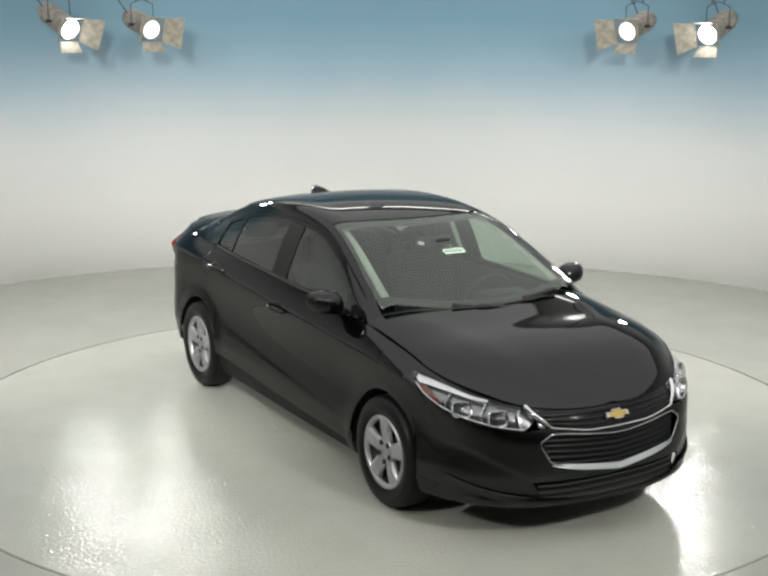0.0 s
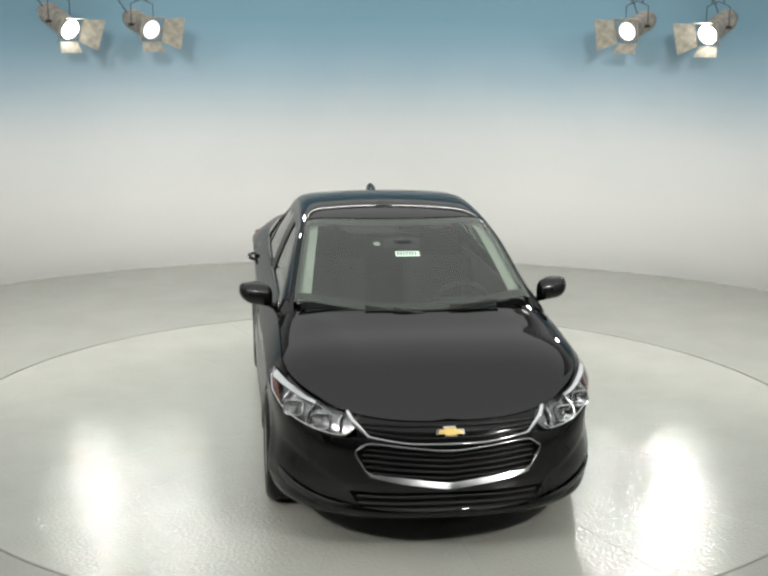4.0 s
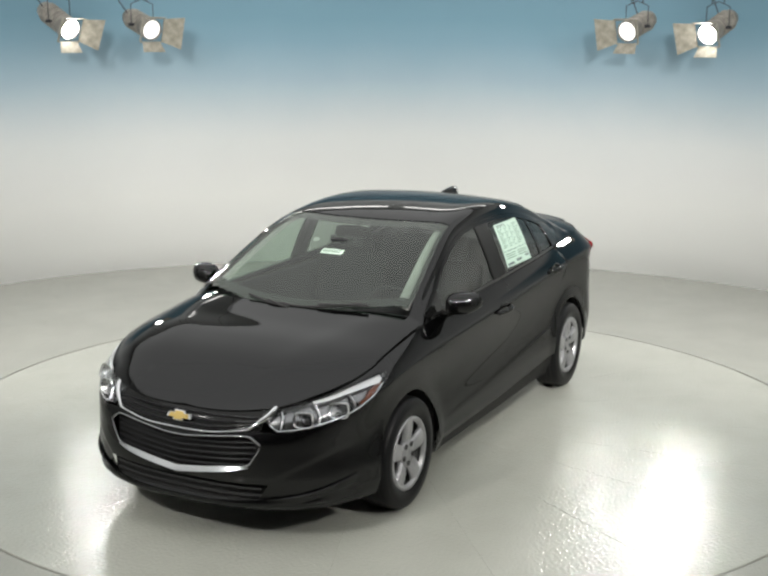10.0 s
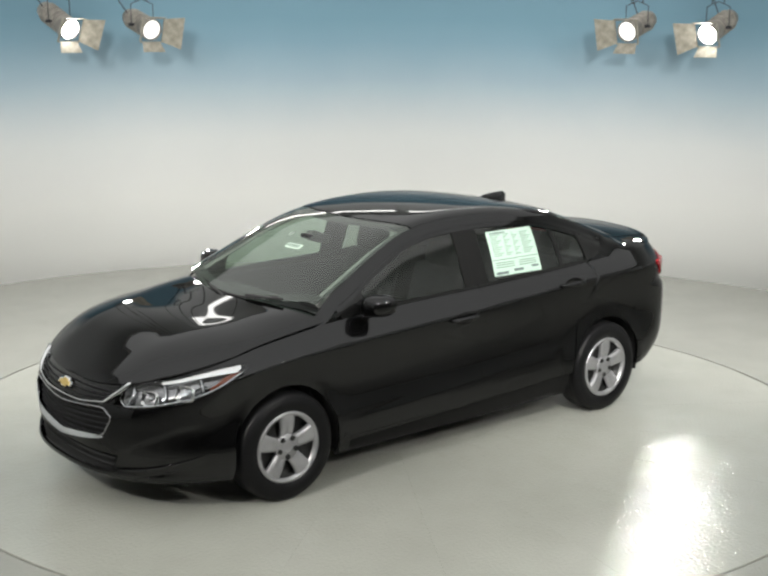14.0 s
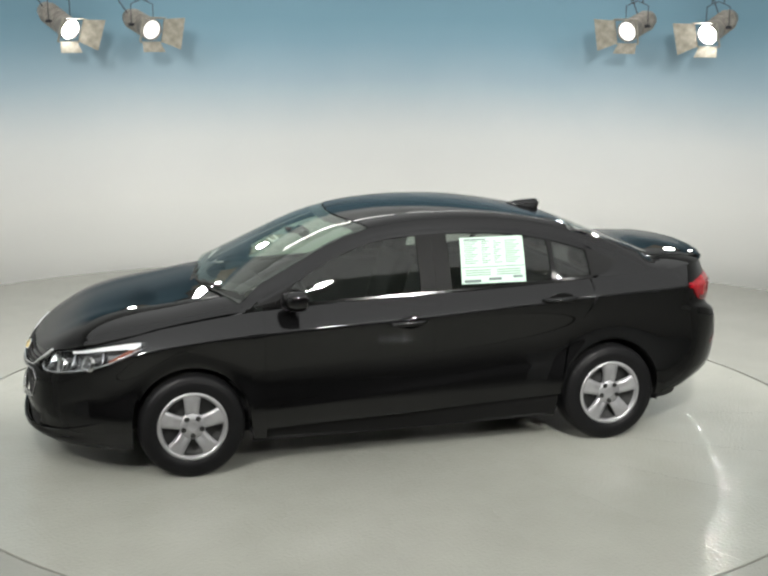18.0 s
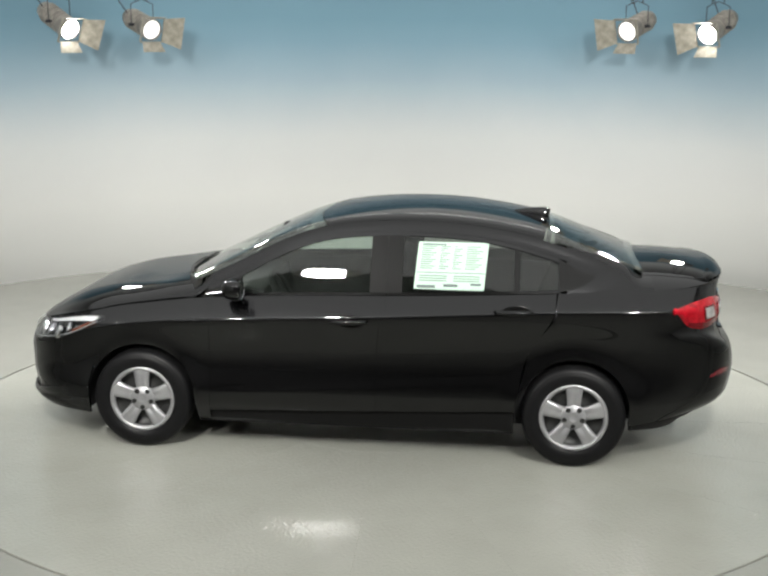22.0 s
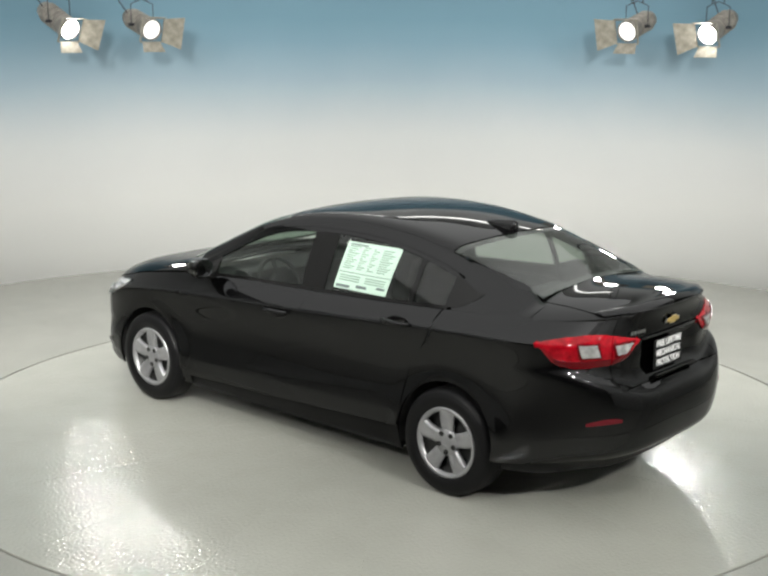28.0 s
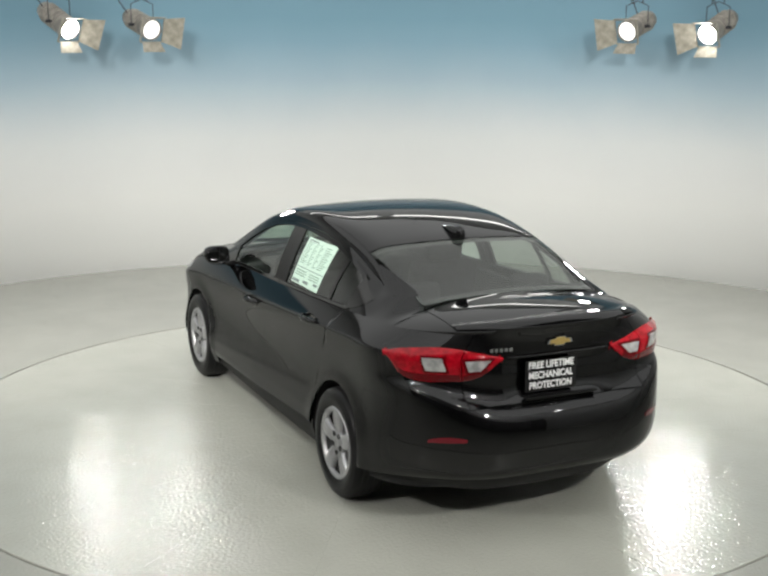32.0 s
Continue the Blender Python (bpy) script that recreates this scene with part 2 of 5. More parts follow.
def sheet(name, at, nu, nv, material, parent, label="", depth=0.014, side=1, lift=0.0, flip=False, keep=None, back=False):
    """A panel: a grid of points at(u, v), a small rolled edge and a flange that turns inwards. side -1 mirrors it across the car."""
    g = np.array([[at(i / (nu - 1), j / (nv - 1)) for j in range(nv)] for i in range(nu)], float)
    du, dv = np.gradient(g, axis=0), np.gradient(g, axis=1)
    n = np.cross(du, dv)
    n /= np.linalg.norm(n, axis=2, keepdims=True) + 1e-12
    if flip:
        n = -n
    g = g + n * lift
    verts, faces = list(g.reshape(-1, 3)), []
    for i in range(nu - 1):
        for j in range(nv - 1):
            if keep is None or keep((i + 0.5) / (nu - 1), (j + 0.5) / (nv - 1)):
                q = (i * nv + j, (i + 1) * nv + j, (i + 1) * nv + j + 1, i * nv + j + 1)
                faces.append(q[::-1] if flip else q)
    ring = [(i, 0) for i in range(nu - 1)] + [(nu - 1, j) for j in range(nv - 1)] + [(i, nv - 1) for i in range(nu - 1, 0, -1)] + [(0, j) for j in range(nv - 1, 0, -1)]
    inner = [(min(max(i, 1), nu - 2), min(max(j, 1), nv - 2)) for i, j in ring]
    e = min(0.0007, depth * 0.3)
    base = len(verts)
    for (i, j), (a, b) in zip(ring, inner):
        out = g[i, j] - g[a, b]
        out = out / (np.linalg.norm(out) + 1e-9)
        verts.append(g[i, j])
        verts.append(g[i, j] + out * e * 0.6 - n[i, j] * e)
        verts.append(g[i, j] + out * e * 0.6 - n[i, j] * depth)
    k = len(ring)
    for r in range(k):
        a, b = base + 3 * r, base + 3 * ((r + 1) % k)
        q1 = (b, a, a + 1, b + 1)
        q2 = (b + 1, a + 1, a + 2, b + 2)
        faces += [q1[::-1], q2[::-1]] if flip else [q1, q2]
    if back:
        inside = len(verts)
        verts += list((g - n * depth).reshape(-1, 3))
        for i in range(nu - 1):
            for j in range(nv - 1):
                q = (inside + i * nv + j, inside + (i + 1) * nv + j, inside + (i + 1) * nv + j + 1, inside + i * nv + j + 1)
                faces.append(q if flip else q[::-1])
    if side < 0:
        verts = [(v[0], -v[1], v[2]) for v in verts]
        faces = [f[::-1] for f in faces]
    return part_mesh(name, mesh_of(name, verts, faces), material, parent, label, True)


# ---- the setting ----
def ring_sector(bm, r0, r1, a0, a1, z0, z1, n, bevel=0.0):
    """A slab between two radii and two angles (radians)."""
    rows = []
    for i in range(n + 1):
        a = lerp(a0, a1, i / n)
        c, s = math.cos(a), math.sin(a)
        rows.append([bm.verts.new((r * c, r * s, z)) for r, z in ((r0, z0), (r1, z0), (r1, z1), (r0, z1))])
    for p, q in zip(rows, rows[1:]):
        for k in range(4):
            bm.faces.new((p[k], p[(k + 1) % 4], q[(k + 1) % 4], q[k]))
    bm.faces.new(rows[0][::-1])
    bm.faces.new(rows[-1])


def setting():
    # fixed floor round the turntable, one sheet with a round hole
    bm = bmesh.new()
    n = 160
    inner = [bm.verts.new(((DISC_R + 0.020) * math.cos(2 * math.pi * i / n), (DISC_R + 0.020) * math.sin(2 * math.pi * i / n), 0)) for i in range(n)]
    low = [bm.verts.new((v.co.x, v.co.y, -0.12)) for v in inner]
    outer = []
    for i in range(n):
        c, s = math.cos(2 * math.pi * i / n), math.sin(2 * math.pi * i / n)
        k = 13.0 / max(abs(c), abs(s))
        outer.append(bm.verts.new((k * c, k * s, 0)))
    for i in range(n):
        j = (i + 1) % n
        bm.faces.new((inner[i], outer[i], outer[j], inner[j]))
        bm.faces.new((low[i], inner[i], inner[j], low[j]))
    tagged(part("floor", bm, FLOOR), "light grey-green painted studio floor, slightly glossy and scuffed", "floor", kind="structure")
    bm = bmesh.new()
    lathe(bm, [(0.01, -0.12), (DISC_R + 0.05, -0.12)], 96)
    tagged(part("turntable_pit", bm, BARE), "dark pit under the turntable rim", "floor", kind="structure")
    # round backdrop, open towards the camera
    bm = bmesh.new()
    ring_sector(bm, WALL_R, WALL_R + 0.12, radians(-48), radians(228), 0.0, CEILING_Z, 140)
    tagged(part("wall_backdrop", bm, BACKDROP, None, "", True), "curved white studio backdrop wall with a blue cast of light painted in towards the top", "wall", kind="structure")
    # plain dark walls that close the room
    for name, x0, x1, y0, y1 in (("wall_north", -13, 13, 13, 13.2), ("wall_south", -13, 13, -13.2, -13), ("wall_east", 13, 13.2, -13, 13), ("wall_west", -13.2, -13, -13, 13)):
        bm = bmesh.new()
        box(bm, x0, x1, y0, y1, 0, CEILING_Z)
        tagged(part(name, bm, ROOM), "plain dark painted wall of the studio hall", "wall", kind="structure")
    bm = bmesh.new()
    box(bm, -13.2, 13.2, -13.2, 13.2, CEILING_Z, CEILING_Z + 0.15)
    tagged(part("ceiling", bm, CEIL), "white painted studio ceiling", "ceiling", kind="structure")


def turntable():
    t = tagged(new("turntable"), "round light-painted turntable made of wedge plates with hairline joints", "turntable")
    bm = bmesh.new()
    lathe(bm, [(0.001, -0.05), (0.001, 0.0), (0.798, 0.0), (0.799, -0.001), (0.799, -0.05)], 96)
    part("centre_plate", bm, DISC, t)
    bm = bmesh.new()
    lathe(bm, [(0.01, -0.006), (DISC_R - 0.02, -0.006), (DISC_R - 0.02, -0.05)], 96)
    part("joint_filler", bm, JOINT, t, "greyish tan joint filler")
    step = radians(18)
    bm = bmesh.new()
    gap = 0.0005
    rows = []
    for i in range(13):
        f = i / 12
        row = []
        for r, z in ((0.8, -0.05), (0.8, 0.0), (2.0, 0.0), (DISC_R - 0.004, 0.0), (DISC_R, -0.004), (DISC_R, -0.05)):
            a = lerp(gap / r, step - gap / r, f)
            row.append(bm.verts.new((r * math.cos(a), r * math.sin(a), z)))
        rows.append(row)
    for p, q in zip(rows, rows[1:]):
        for k in range(5):
            bm.faces.new((p[k], p[k + 1], q[k + 1], q[k]))
    bm.faces.new(rows[0])
    bm.faces.new(rows[-1][::-1])
    first = part("wedge_plate", bm, DISC, t)
    bm = bmesh.new()
    lathe(bm, [(0.001, 0.0015), (0.010, 0.0015), (0.013, 0.0), (0.013, -0.01)], 12)
    bolt = part("bolt", bm, DISC, t)
    bolt.matrix_basis = Matrix.Translation((1.85 * math.cos(radians(16)), 1.85 * math.sin(radians(16)), 0))
    first.matrix_basis = pose(0, 0, 0, 0, 0, 16)
    for i in range(1, 20):
        w = new("wedge_plate", first.data)
        w.parent, w.matrix_basis = t, pose(0, 0, 0, 0, 0, 16 + 18 * i)
        b = new("bolt", bolt.data)
        a = radians(16 + 18 * i)
        b.parent, b.matrix_basis = t, Matrix.Translation((1.85 * math.cos(a), 1.85 * math.sin(a), 0))
    return t


# ---- studio lamps ----
def spot_lamp(eye, target, barn, lens_mat, watts, cone=62, soft=0.07):
    """A barn-door spotlight that hangs from rods; barn says which leaves are open."""
    lamp = tagged(new("spotlight"), "grey metal barn-door studio spotlight, lit, hanging from thin rods", "spotlight", "studio spotlights")
    m = look(Vector(eye), Vector(target))
    lamp.matrix_basis = m
    # in the lamp's space it shines along -z, y up
    bm = bmesh.new()
    lathe(bm, [(0.001, 0.50), (0.05, 0.50), (0.082, 0.475), (0.094, 0.42), (0.096, 0.30), (0.096, 0.12), (0.108, 0.105), (0.108, 0.0), (0.098, -0.004), (0.094, 0.02)], 28)
    part("housing", bm, LAMP_SHELL, lamp, "", True)
    for k in range(6):
        bm = bmesh.new()
        lathe(bm, [(0.094, 0.16 + 0.045 * k), (0.107, 0.165 + 0.045 * k), (0.107, 0.172 + 0.045 * k), (0.094, 0.178 + 0.045 * k)], 24)
        part("cooling_fin", bm, LAMP_SHELL, lamp)
    bm = bmesh.new()
    lathe(bm, [(0.001, 0.002), (0.05, 0.006), (0.093, 0.016)], 32)
    part("lens", bm, lens_mat, lamp, "glowing round lens")
    bm = bmesh.new()
    for sx in (-1, 1):
        box(bm, sx * 0.122 - 0.005, sx * 0.122 + 0.005, -0.122, 0.122, -0.016, 0.0)
        box(bm, -0.122, 0.122, sx * 0.122 - 0.005, sx * 0.122 + 0.005, -0.016, 0.0)
    part("barn_frame", bm, BARN, lamp)
    for sx in (-1, 1):
        bm = bmesh.new()
        rod(bm, (sx * 0.096, 0.0, 0.20), (sx * 0.150, 0.0, 0.20), 0.016, 12)
        part("tilt_knob", bm, CABLE, lamp, "black tilt knob")
    for name, axis, angle in barn:
        bm = bmesh.new()
        w0, w1, h = {"below": (0.10, 0.125, 0.115), "top": (0.095, 0.11, 0.06)}.get(name, (0.118, 0.165, 0.20))
        v = [bm.verts.new(p) for p in ((-w0, 0, 0), (w0, 0, 0), (w1, h, 0), (-w1, h, 0), (-w0, 0, 0.004), (w0, 0, 0.004), (w1, h, 0.004), (-w1, h, 0.004))]
        for f in ((0, 1, 2, 3), (7, 6, 5, 4), (0, 4, 5, 1), (1, 5, 6, 2), (2, 6, 7, 3), (3, 7, 4, 0)):
            bm.faces.new([v[k] for k in f])
        leaf = part("barn_door", bm, BARN, lamp)
        leaf.matrix_basis = pose(0, 0, 0, 0, 0, axis) @ pose(0, 0.118, -0.014, -angle, 0, 0)
    # yoke and rods are parts in the lamp's own space
    up = m.to_3x3().inverted() @ Vector((0, 0, 1))
    bm = bmesh.new()
    for s in (-1, 1):
        tube(bm, [Vector((s * 0.125, 0, 0.20)), Vector((s * 0.125, 0, 0.20)) + up * 0.2, Vector((0, 0, 0.20)) + up * 0.25], 0.005, 6)
    part("yoke", bm, CABLE, lamp)
    length = CEILING_Z - eye[2] - 0.2
    for s in (-0.06, 0.07):
        bm = bmesh.new()
        a = Vector((s, 0, 0.20)) + up * 0.23
        rod(bm, a, a + up * (length - 0.06), 0.0055, 8)
        part("hanging_rod", bm, CABLE, lamp)
    bm = bmesh.new()
    a = Vector((0.05, 0.02, 0.36))
    tube(bm, [a, a + up * 0.15 + Vector((0.1, 0, 0.05)), a + up * 0.5 + Vector((0.16, 0, 0)), a + up * (length - 0.1) + Vector((0.05, 0, 0))], 0.006, 6)
    part("power_cable", bm, CABLE, lamp)
    # the beam
    data = bpy.data.lights.new("spot_beam", "SPOT")
    data.energy, data.spot_size, data.spot_blend, data.shadow_soft_size = watts, radians(cone), 1.0, soft
    data.color = (0.987, 0.977, 0.928)
    beam = new("spot_beam", data)
    beam.matrix_basis = Matrix.Translation(m.to_3x3() @ Vector((0, 0, -0.03))) @ m
    return lamp


def strip_light(x, y, z, length):
    s = tagged(new("strip_light"), "long white fluorescent strip light hung below the ceiling, lit", "strip light", "strip lights")
    s.matrix_basis = pose(x, y, z)
    bm = bmesh.new()
    box(bm, -length / 2, length / 2, -0.06, 0.06, 0.05, 0.11, 0.008)
    part("tray", bm, TIN, s)
    for k in (-0.035, 0.035):
        bm = bmesh.new()
        rod(bm, (-length / 2 + 0.03, k, 0.02), (length / 2 - 0.03, k, 0.02), 0.019, 12)
        part("tube", bm, TUBE_LIT, s, "glowing tube")
    for k in (-1, 1):
        bm = bmesh.new()
        box(bm, k * length / 2 - 0.03, k * length / 2 + 0.03, -0.06, 0.06, -0.005, 0.05, 0.006)
        part("end_cap", bm, TIN, s)
        bm = bmesh.new()
        rod(bm, (k * length * 0.35, 0, 0.11), (k * length * 0.35, 0, CEILING_Z - z), 0.004, 6)
        part("hanger", bm, CABLE, s)
    return s


def light_cloth(r, z):
    """A round cloth ceiling that glows; the smooth sheen on bonnet and glass comes from it."""
    b = tagged(new("light_cloth"), "round white cloth light ceiling stretched flat over the turntable, lit", "light ceiling")
    b.matrix_basis = pose(0, 0, z)
    n = 20
    ring = [Vector((r * math.cos(2 * math.pi * (i + 0.5) / n), r * math.sin(2 * math.pi * (i + 0.5) / n), 0)) for i in range(n)]
    bm = bmesh.new()
    bm.faces.new([bm.verts.new(p) for p in ring])
    part("diffuser", bm, CLOTH_LIT, b, "glowing white cloth")
    for p, q in zip(ring, ring[1:] + ring[:1]):
        bm = bmesh.new()
        rod(bm, p + Vector((0, 0, 0.02)), q + Vector((0, 0, 0.02)), 0.025, 8)
        part("frame_bar", bm, TIN, b)
    for p in ring[::4]:
        bm = bmesh.new()
        rod(bm, p * 0.96 + Vector((0, 0, 0.02)), p * 0.96 + Vector((0, 0, CEILING_Z - z)), 0.006, 6)
        part("hanger", bm, CABLE, b)
    return b


def studio_lamps():
    # the two pairs above the backdrop; doors open to the side of the middle and below
    left = (("side", 90, 34), ("below", 180, 48), ("top", 0, 60))
    right = (("side", -90, 34), ("below", 180, 48), ("top", 0, 60))
    for x, y, z, leaves, glow_mat, watts, way in (
        (-3.10, 4.0, 2.595, left, LAMP_LIT, SPOT_WATTS, (0.69, -0.59, -0.42)),
        (-2.36, 4.3, 2.60, left, LAMP_SOFT, SPOT_WATTS * 0.5, (0.62, -0.73, -0.28)),
        (2.40, 4.3, 2.62, right, LAMP_SOFT, SPOT_WATTS * 0.5, (-0.62, -0.73, -0.28)),
        (3.13, 4.0, 2.595, right, LAMP_LIT, SPOT_WATTS, (-0.64, -0.66, -0.36)),
    ):
        spot_lamp((x, y, z), (x + way[0], y + way[1], z + way[2]), leaves, glow_mat, watts, 75, 0.09)
    side_only = (("side", 90, 30), ("side", -90, 30))
    # their fellows on the camera's side light the backdrop
    for x, y, tx, ty in ((-4.1, -3.2, -3.9, 4.3), (-1.7, -4.7, -1.2, 5.65), (1.7, -4.7, 1.2, 5.65), (4.1, -3.2, 3.9, 4.3)):
        spot_lamp((x, y, 3.8), (tx, ty, WALL_AIM), side_only, LAMP_FRONT, WALL_WATTS, 60, 0.2)
    for sx in (-1, 1):
        spot_lamp((sx * 2.9, -5.0, 3.1), (sx * 0.6, -0.8, 0.2), right if sx > 0 else left, LAMP_FRONT, FRONT_WATTS)
    for s in (-1, 1):
        strip_light(s * 1.30, 4.6, 3.4, 2.44)
    light_cloth(5.45, 4.1)


setting()
TABLE = turntable()
studio_lamps()


# ---- the car: x forwards, y to its left, z up, from the middle between the axles ----
AXLE, ARCH_R, ARCH_Z = 1.35, 0.348, 0.328
XF, XR, LF, LR = 1.50, -1.58, 0.80, 0.80
PF, PR = 2.6, 2.95
NOSE, TAIL = XF + LF * math.pi / 2, XR - LR * math.pi / 2
nose_x = curve((0.18, 2.20), (0.235, 2.29), (0.28, 2.27), (0.40, 2.285), (0.50, 2.29), (0.58, 2.285), (0.66, 2.25), (0.72, 2.20), (0.9, 2.1))
tail_x = curve((0.18, -2.13), (0.24, -2.22), (0.31, -2.295), (0.45, -2.355), (0.64, -2.364), (0.705, -2.335), (0.742, -2.28), (0.90, -2.255), (1.06, -2.25), (1.13, -2.275))
# top edge of the body's side: height and half width along the car
edge_z = curve((2.25, 0.69), (2.1, 0.745), (1.9, 0.81), (1.6, 0.882), (1.3, 0.93), (1.0, 0.965), (0.6, 0.99), (-0.3, 1.02), (-1.0, 1.05), (-1.5, 1.075), (-1.9, 1.095), (-2.2, 1.12), (-2.3, 1.125))
edge_y = curve((2.0, 0.79), (1.6, 0.80), (1.3, 0.80), (0.9, 0.79), (0.3, 0.785), (-0.5, 0.785), (-1.0, 0.78), (-1.5, 0.76), (-1.9, 0.745), (-2.2, 0.73))
crease_z = curve((2.0, 0.70), (1.5, 0.80), (0.8, 0.855), (-0.1, 0.90), (-0.7, 0.935), (-1.3, 0.972), (-1.9, 0.99), (-2.2, 0.98))
hood_c = curve((2.25, 0.685), (2.2, 0.722), (2.06, 0.812), (1.89, 0.90), (1.7, 0.952), (1.4, 0.995), (1.1, 1.047), (0.95, 1.075))
roof_c = curve((1.25, 1.0), (1.04, 1.11), (0.7, 1.28), (0.37, 1.415), (0.1, 1.473), (-0.25, 1.502), (-0.6, 1.495), (-0.96, 1.450), (-1.2, 1.40), (-1.45, 1.305), (-1.7, 1.21), (-1.85, 1.168))
rail_z = curve((1.25, 0.955), (0.95, 1.05), (0.79, 1.12), (0.48, 1.28), (0.33, 1.34), (0.18, 1.38), (-0.12, 1.41), (-0.42, 1.412), (-0.73, 1.392), (-1.03, 1.335), (-1.34, 1.24), (-1.52, 1.175), (-1.75, 1.115), (-1.9, 1.10))
rail_y = curve((1.25, 0.77), (0.95, 0.74), (0.79, 0.715), (0.48, 0.66), (0.18, 0.615), (-0.12, 0.605), (-0.5, 0.605), (-1.03, 0.605), (-1.34, 0.62), (-1.6, 0.65), (-1.9, 0.69))
deck_c = curve((-1.55, 1.21), (-1.75, 1.19), (-1.95, 1.185), (-2.12, 1.172), (-2.22, 1.155), (-2.32, 1.13))


def section(x, z):
    """Half width of the body at x and z, without the rounding of its ends."""
    x = min(max(x, -2.2), 2.0)
    w = 0.893 - 0.006 * abs(x)
    zc, zt = crease_z(x), edge_z(x)
    if z > zc:
        u = min((z - zc) / max(zt - zc, 0.02), 1.25)
        return w - (w - edge_y(x)) * (0.8 * u + 0.2 * u**2)
    u = min(max((zc - z) / (zc - 0.27), 0), 1)
    y = w - 0.024 * math.sin(math.pi * min(u * 1.25, 1)) ** 1.5
    # lower side swells again towards the sill, then tucks in
    y -= 0.0 if z > 0.30 else (0.30 - z) * 0.32
    if abs(x) < 1.05:
        zs = 0.40 + 0.085 * (0.8 - x)
        y += 0.0025 * soft_step((zs + 0.022 - z) / 0.044) * soft_step((1.05 - abs(x)) / 0.25) * soft_step((z - 0.27) / 0.06)
    flare = math.exp(-(((math.hypot(abs(x) - AXLE, z - ARCH_Z) - ARCH_R) / 0.07) ** 2))
    return y + 0.012 * flare


def body(sig, z):
    """The body's skin: sig runs along the side (x itself there) and round nose and tail."""
    if sig > XF:
        a = (sig - XF) / LF
        x = XF + (nose_x(z) - XF) * abs(math.sin(a)) ** (2 / PF)
        c = math.cos(a)
        y = section(x, z) * math.copysign(abs(c) ** (2 / PF), c)
    elif sig < XR:
        a = (XR - sig) / LR
        c = math.cos(a)
        # the bumper's ledge climbs towards the lamps
        x = XR + (tail_x(z - 0.12 * soft_step((abs(c) - 0.20) / 0.70)) - XR) * abs(math.sin(a)) ** (2 / PR)
        y = section(x, z) * math.copysign(abs(c) ** (2 / PR), c)
    else:
        x, y = sig, section(sig, z)
    return np.array((x, y, z))


def sig_x(x, z):
    """sig on the left side where the skin has this x."""
    if x > XF:
        return XF + LF * math.asin(min((x - XF) / (nose_x(z) - XF), 1.0) ** (PF / 2))
    if x < XR:
        return XR - LR * math.asin(min((x - XR) / (tail_x(z) - XR), 1.0) ** (PR / 2))
    return x


def sig_y(y, z, front=True):
    """sig at nose or tail where the skin has this y."""
    c = min(abs(y) / (section(2.0 if front else -2.15, z)), 1.0)
    if front:
        a = math.acos(c ** (PF / 2))
        return XF + LF * (a if y >= 0 else math.pi - a)
    a = math.acos(c ** (PR / 2))
    return XR - LR * (a if y >= 0 else math.pi - a)


def top_z(sig):
    if sig > XF:
        x = XF + (2.225 - XF) * abs(math.sin((sig - XF) / LF)) ** (2 / PF)
    elif sig < XR:
        x = XR + (-2.27 - XR) * abs(math.sin((XR - sig) / LR)) ** (2 / PR)
    else:
        x = sig
    return edge_z(x)


def skin(sig, z, lift=0.0):
    """A point of the skin raised by lift along the outward normal."""
    p = body(sig, z)
    if lift:
        e = 1e-3
        d1, d2 = body(sig + e, z) - body(sig - e, z), body(sig, z + e) - body(sig, z - e)
        n = np.cross(d1, d2)
        n = n / np.linalg.norm(n)
        if n @ np.array((p[0] * 0.3, p[1], 0)) < 0:
            n = -n
        p = p + n * lift
    return p


def arch_dx(z):
    return math.sqrt(max(ARCH_R**2 - (z - ARCH_Z) ** 2, 0.0)) if z > ARCH_Z else ARCH_R


def arch_row(v, z0=0.205):
    """Heights that crowd towards the top of a wheel arch."""
    b = v * math.pi / 2
    return z0 + (ARCH_Z + ARCH_R - z0) * math.sin(b)


def greenhouse_top(x, y):
    k = min(abs(y) / rail_y(x), 1.0)
    zc, zr = roof_c(x), rail_z(x)
    return zc - (zc - zr) * (0.34 * k**2 + 0.66 * k**16)


def glass_side(x, z):
    """Half width of the cabin's side between the belt line and the roof rail."""
    z0, z1 = edge_z(x), rail_z(x)
    v = (z - z0) / max(z1 - z0, 0.02)
    v = min(max(v, -0.3), 1.2)
    return lerp(edge_y(x), rail_y(x), v) + 0.05 * v * (1 - v)


def hood_top(x, y):
    ye = max(abs(float(body(sig_x(x, edge_z(x)), edge_z(x))[1])), 0.05)
    k = min(abs(y) / ye, 1.0)
    return hood_c(x) - (hood_c(x) - edge_z(x)) * (0.28 * k**2 + 0.72 * k**8)


def deck_top(x, y):
    z = edge_z(x)
    ye = max(abs(float(body(sig_x(x, z), z)[1])), 0.05)
    k = min(abs(y) / ye, 1.0)
    return deck_c(x) - (deck_c(x) - z) * (0.7 * k**2 + 0.3 * k**6)


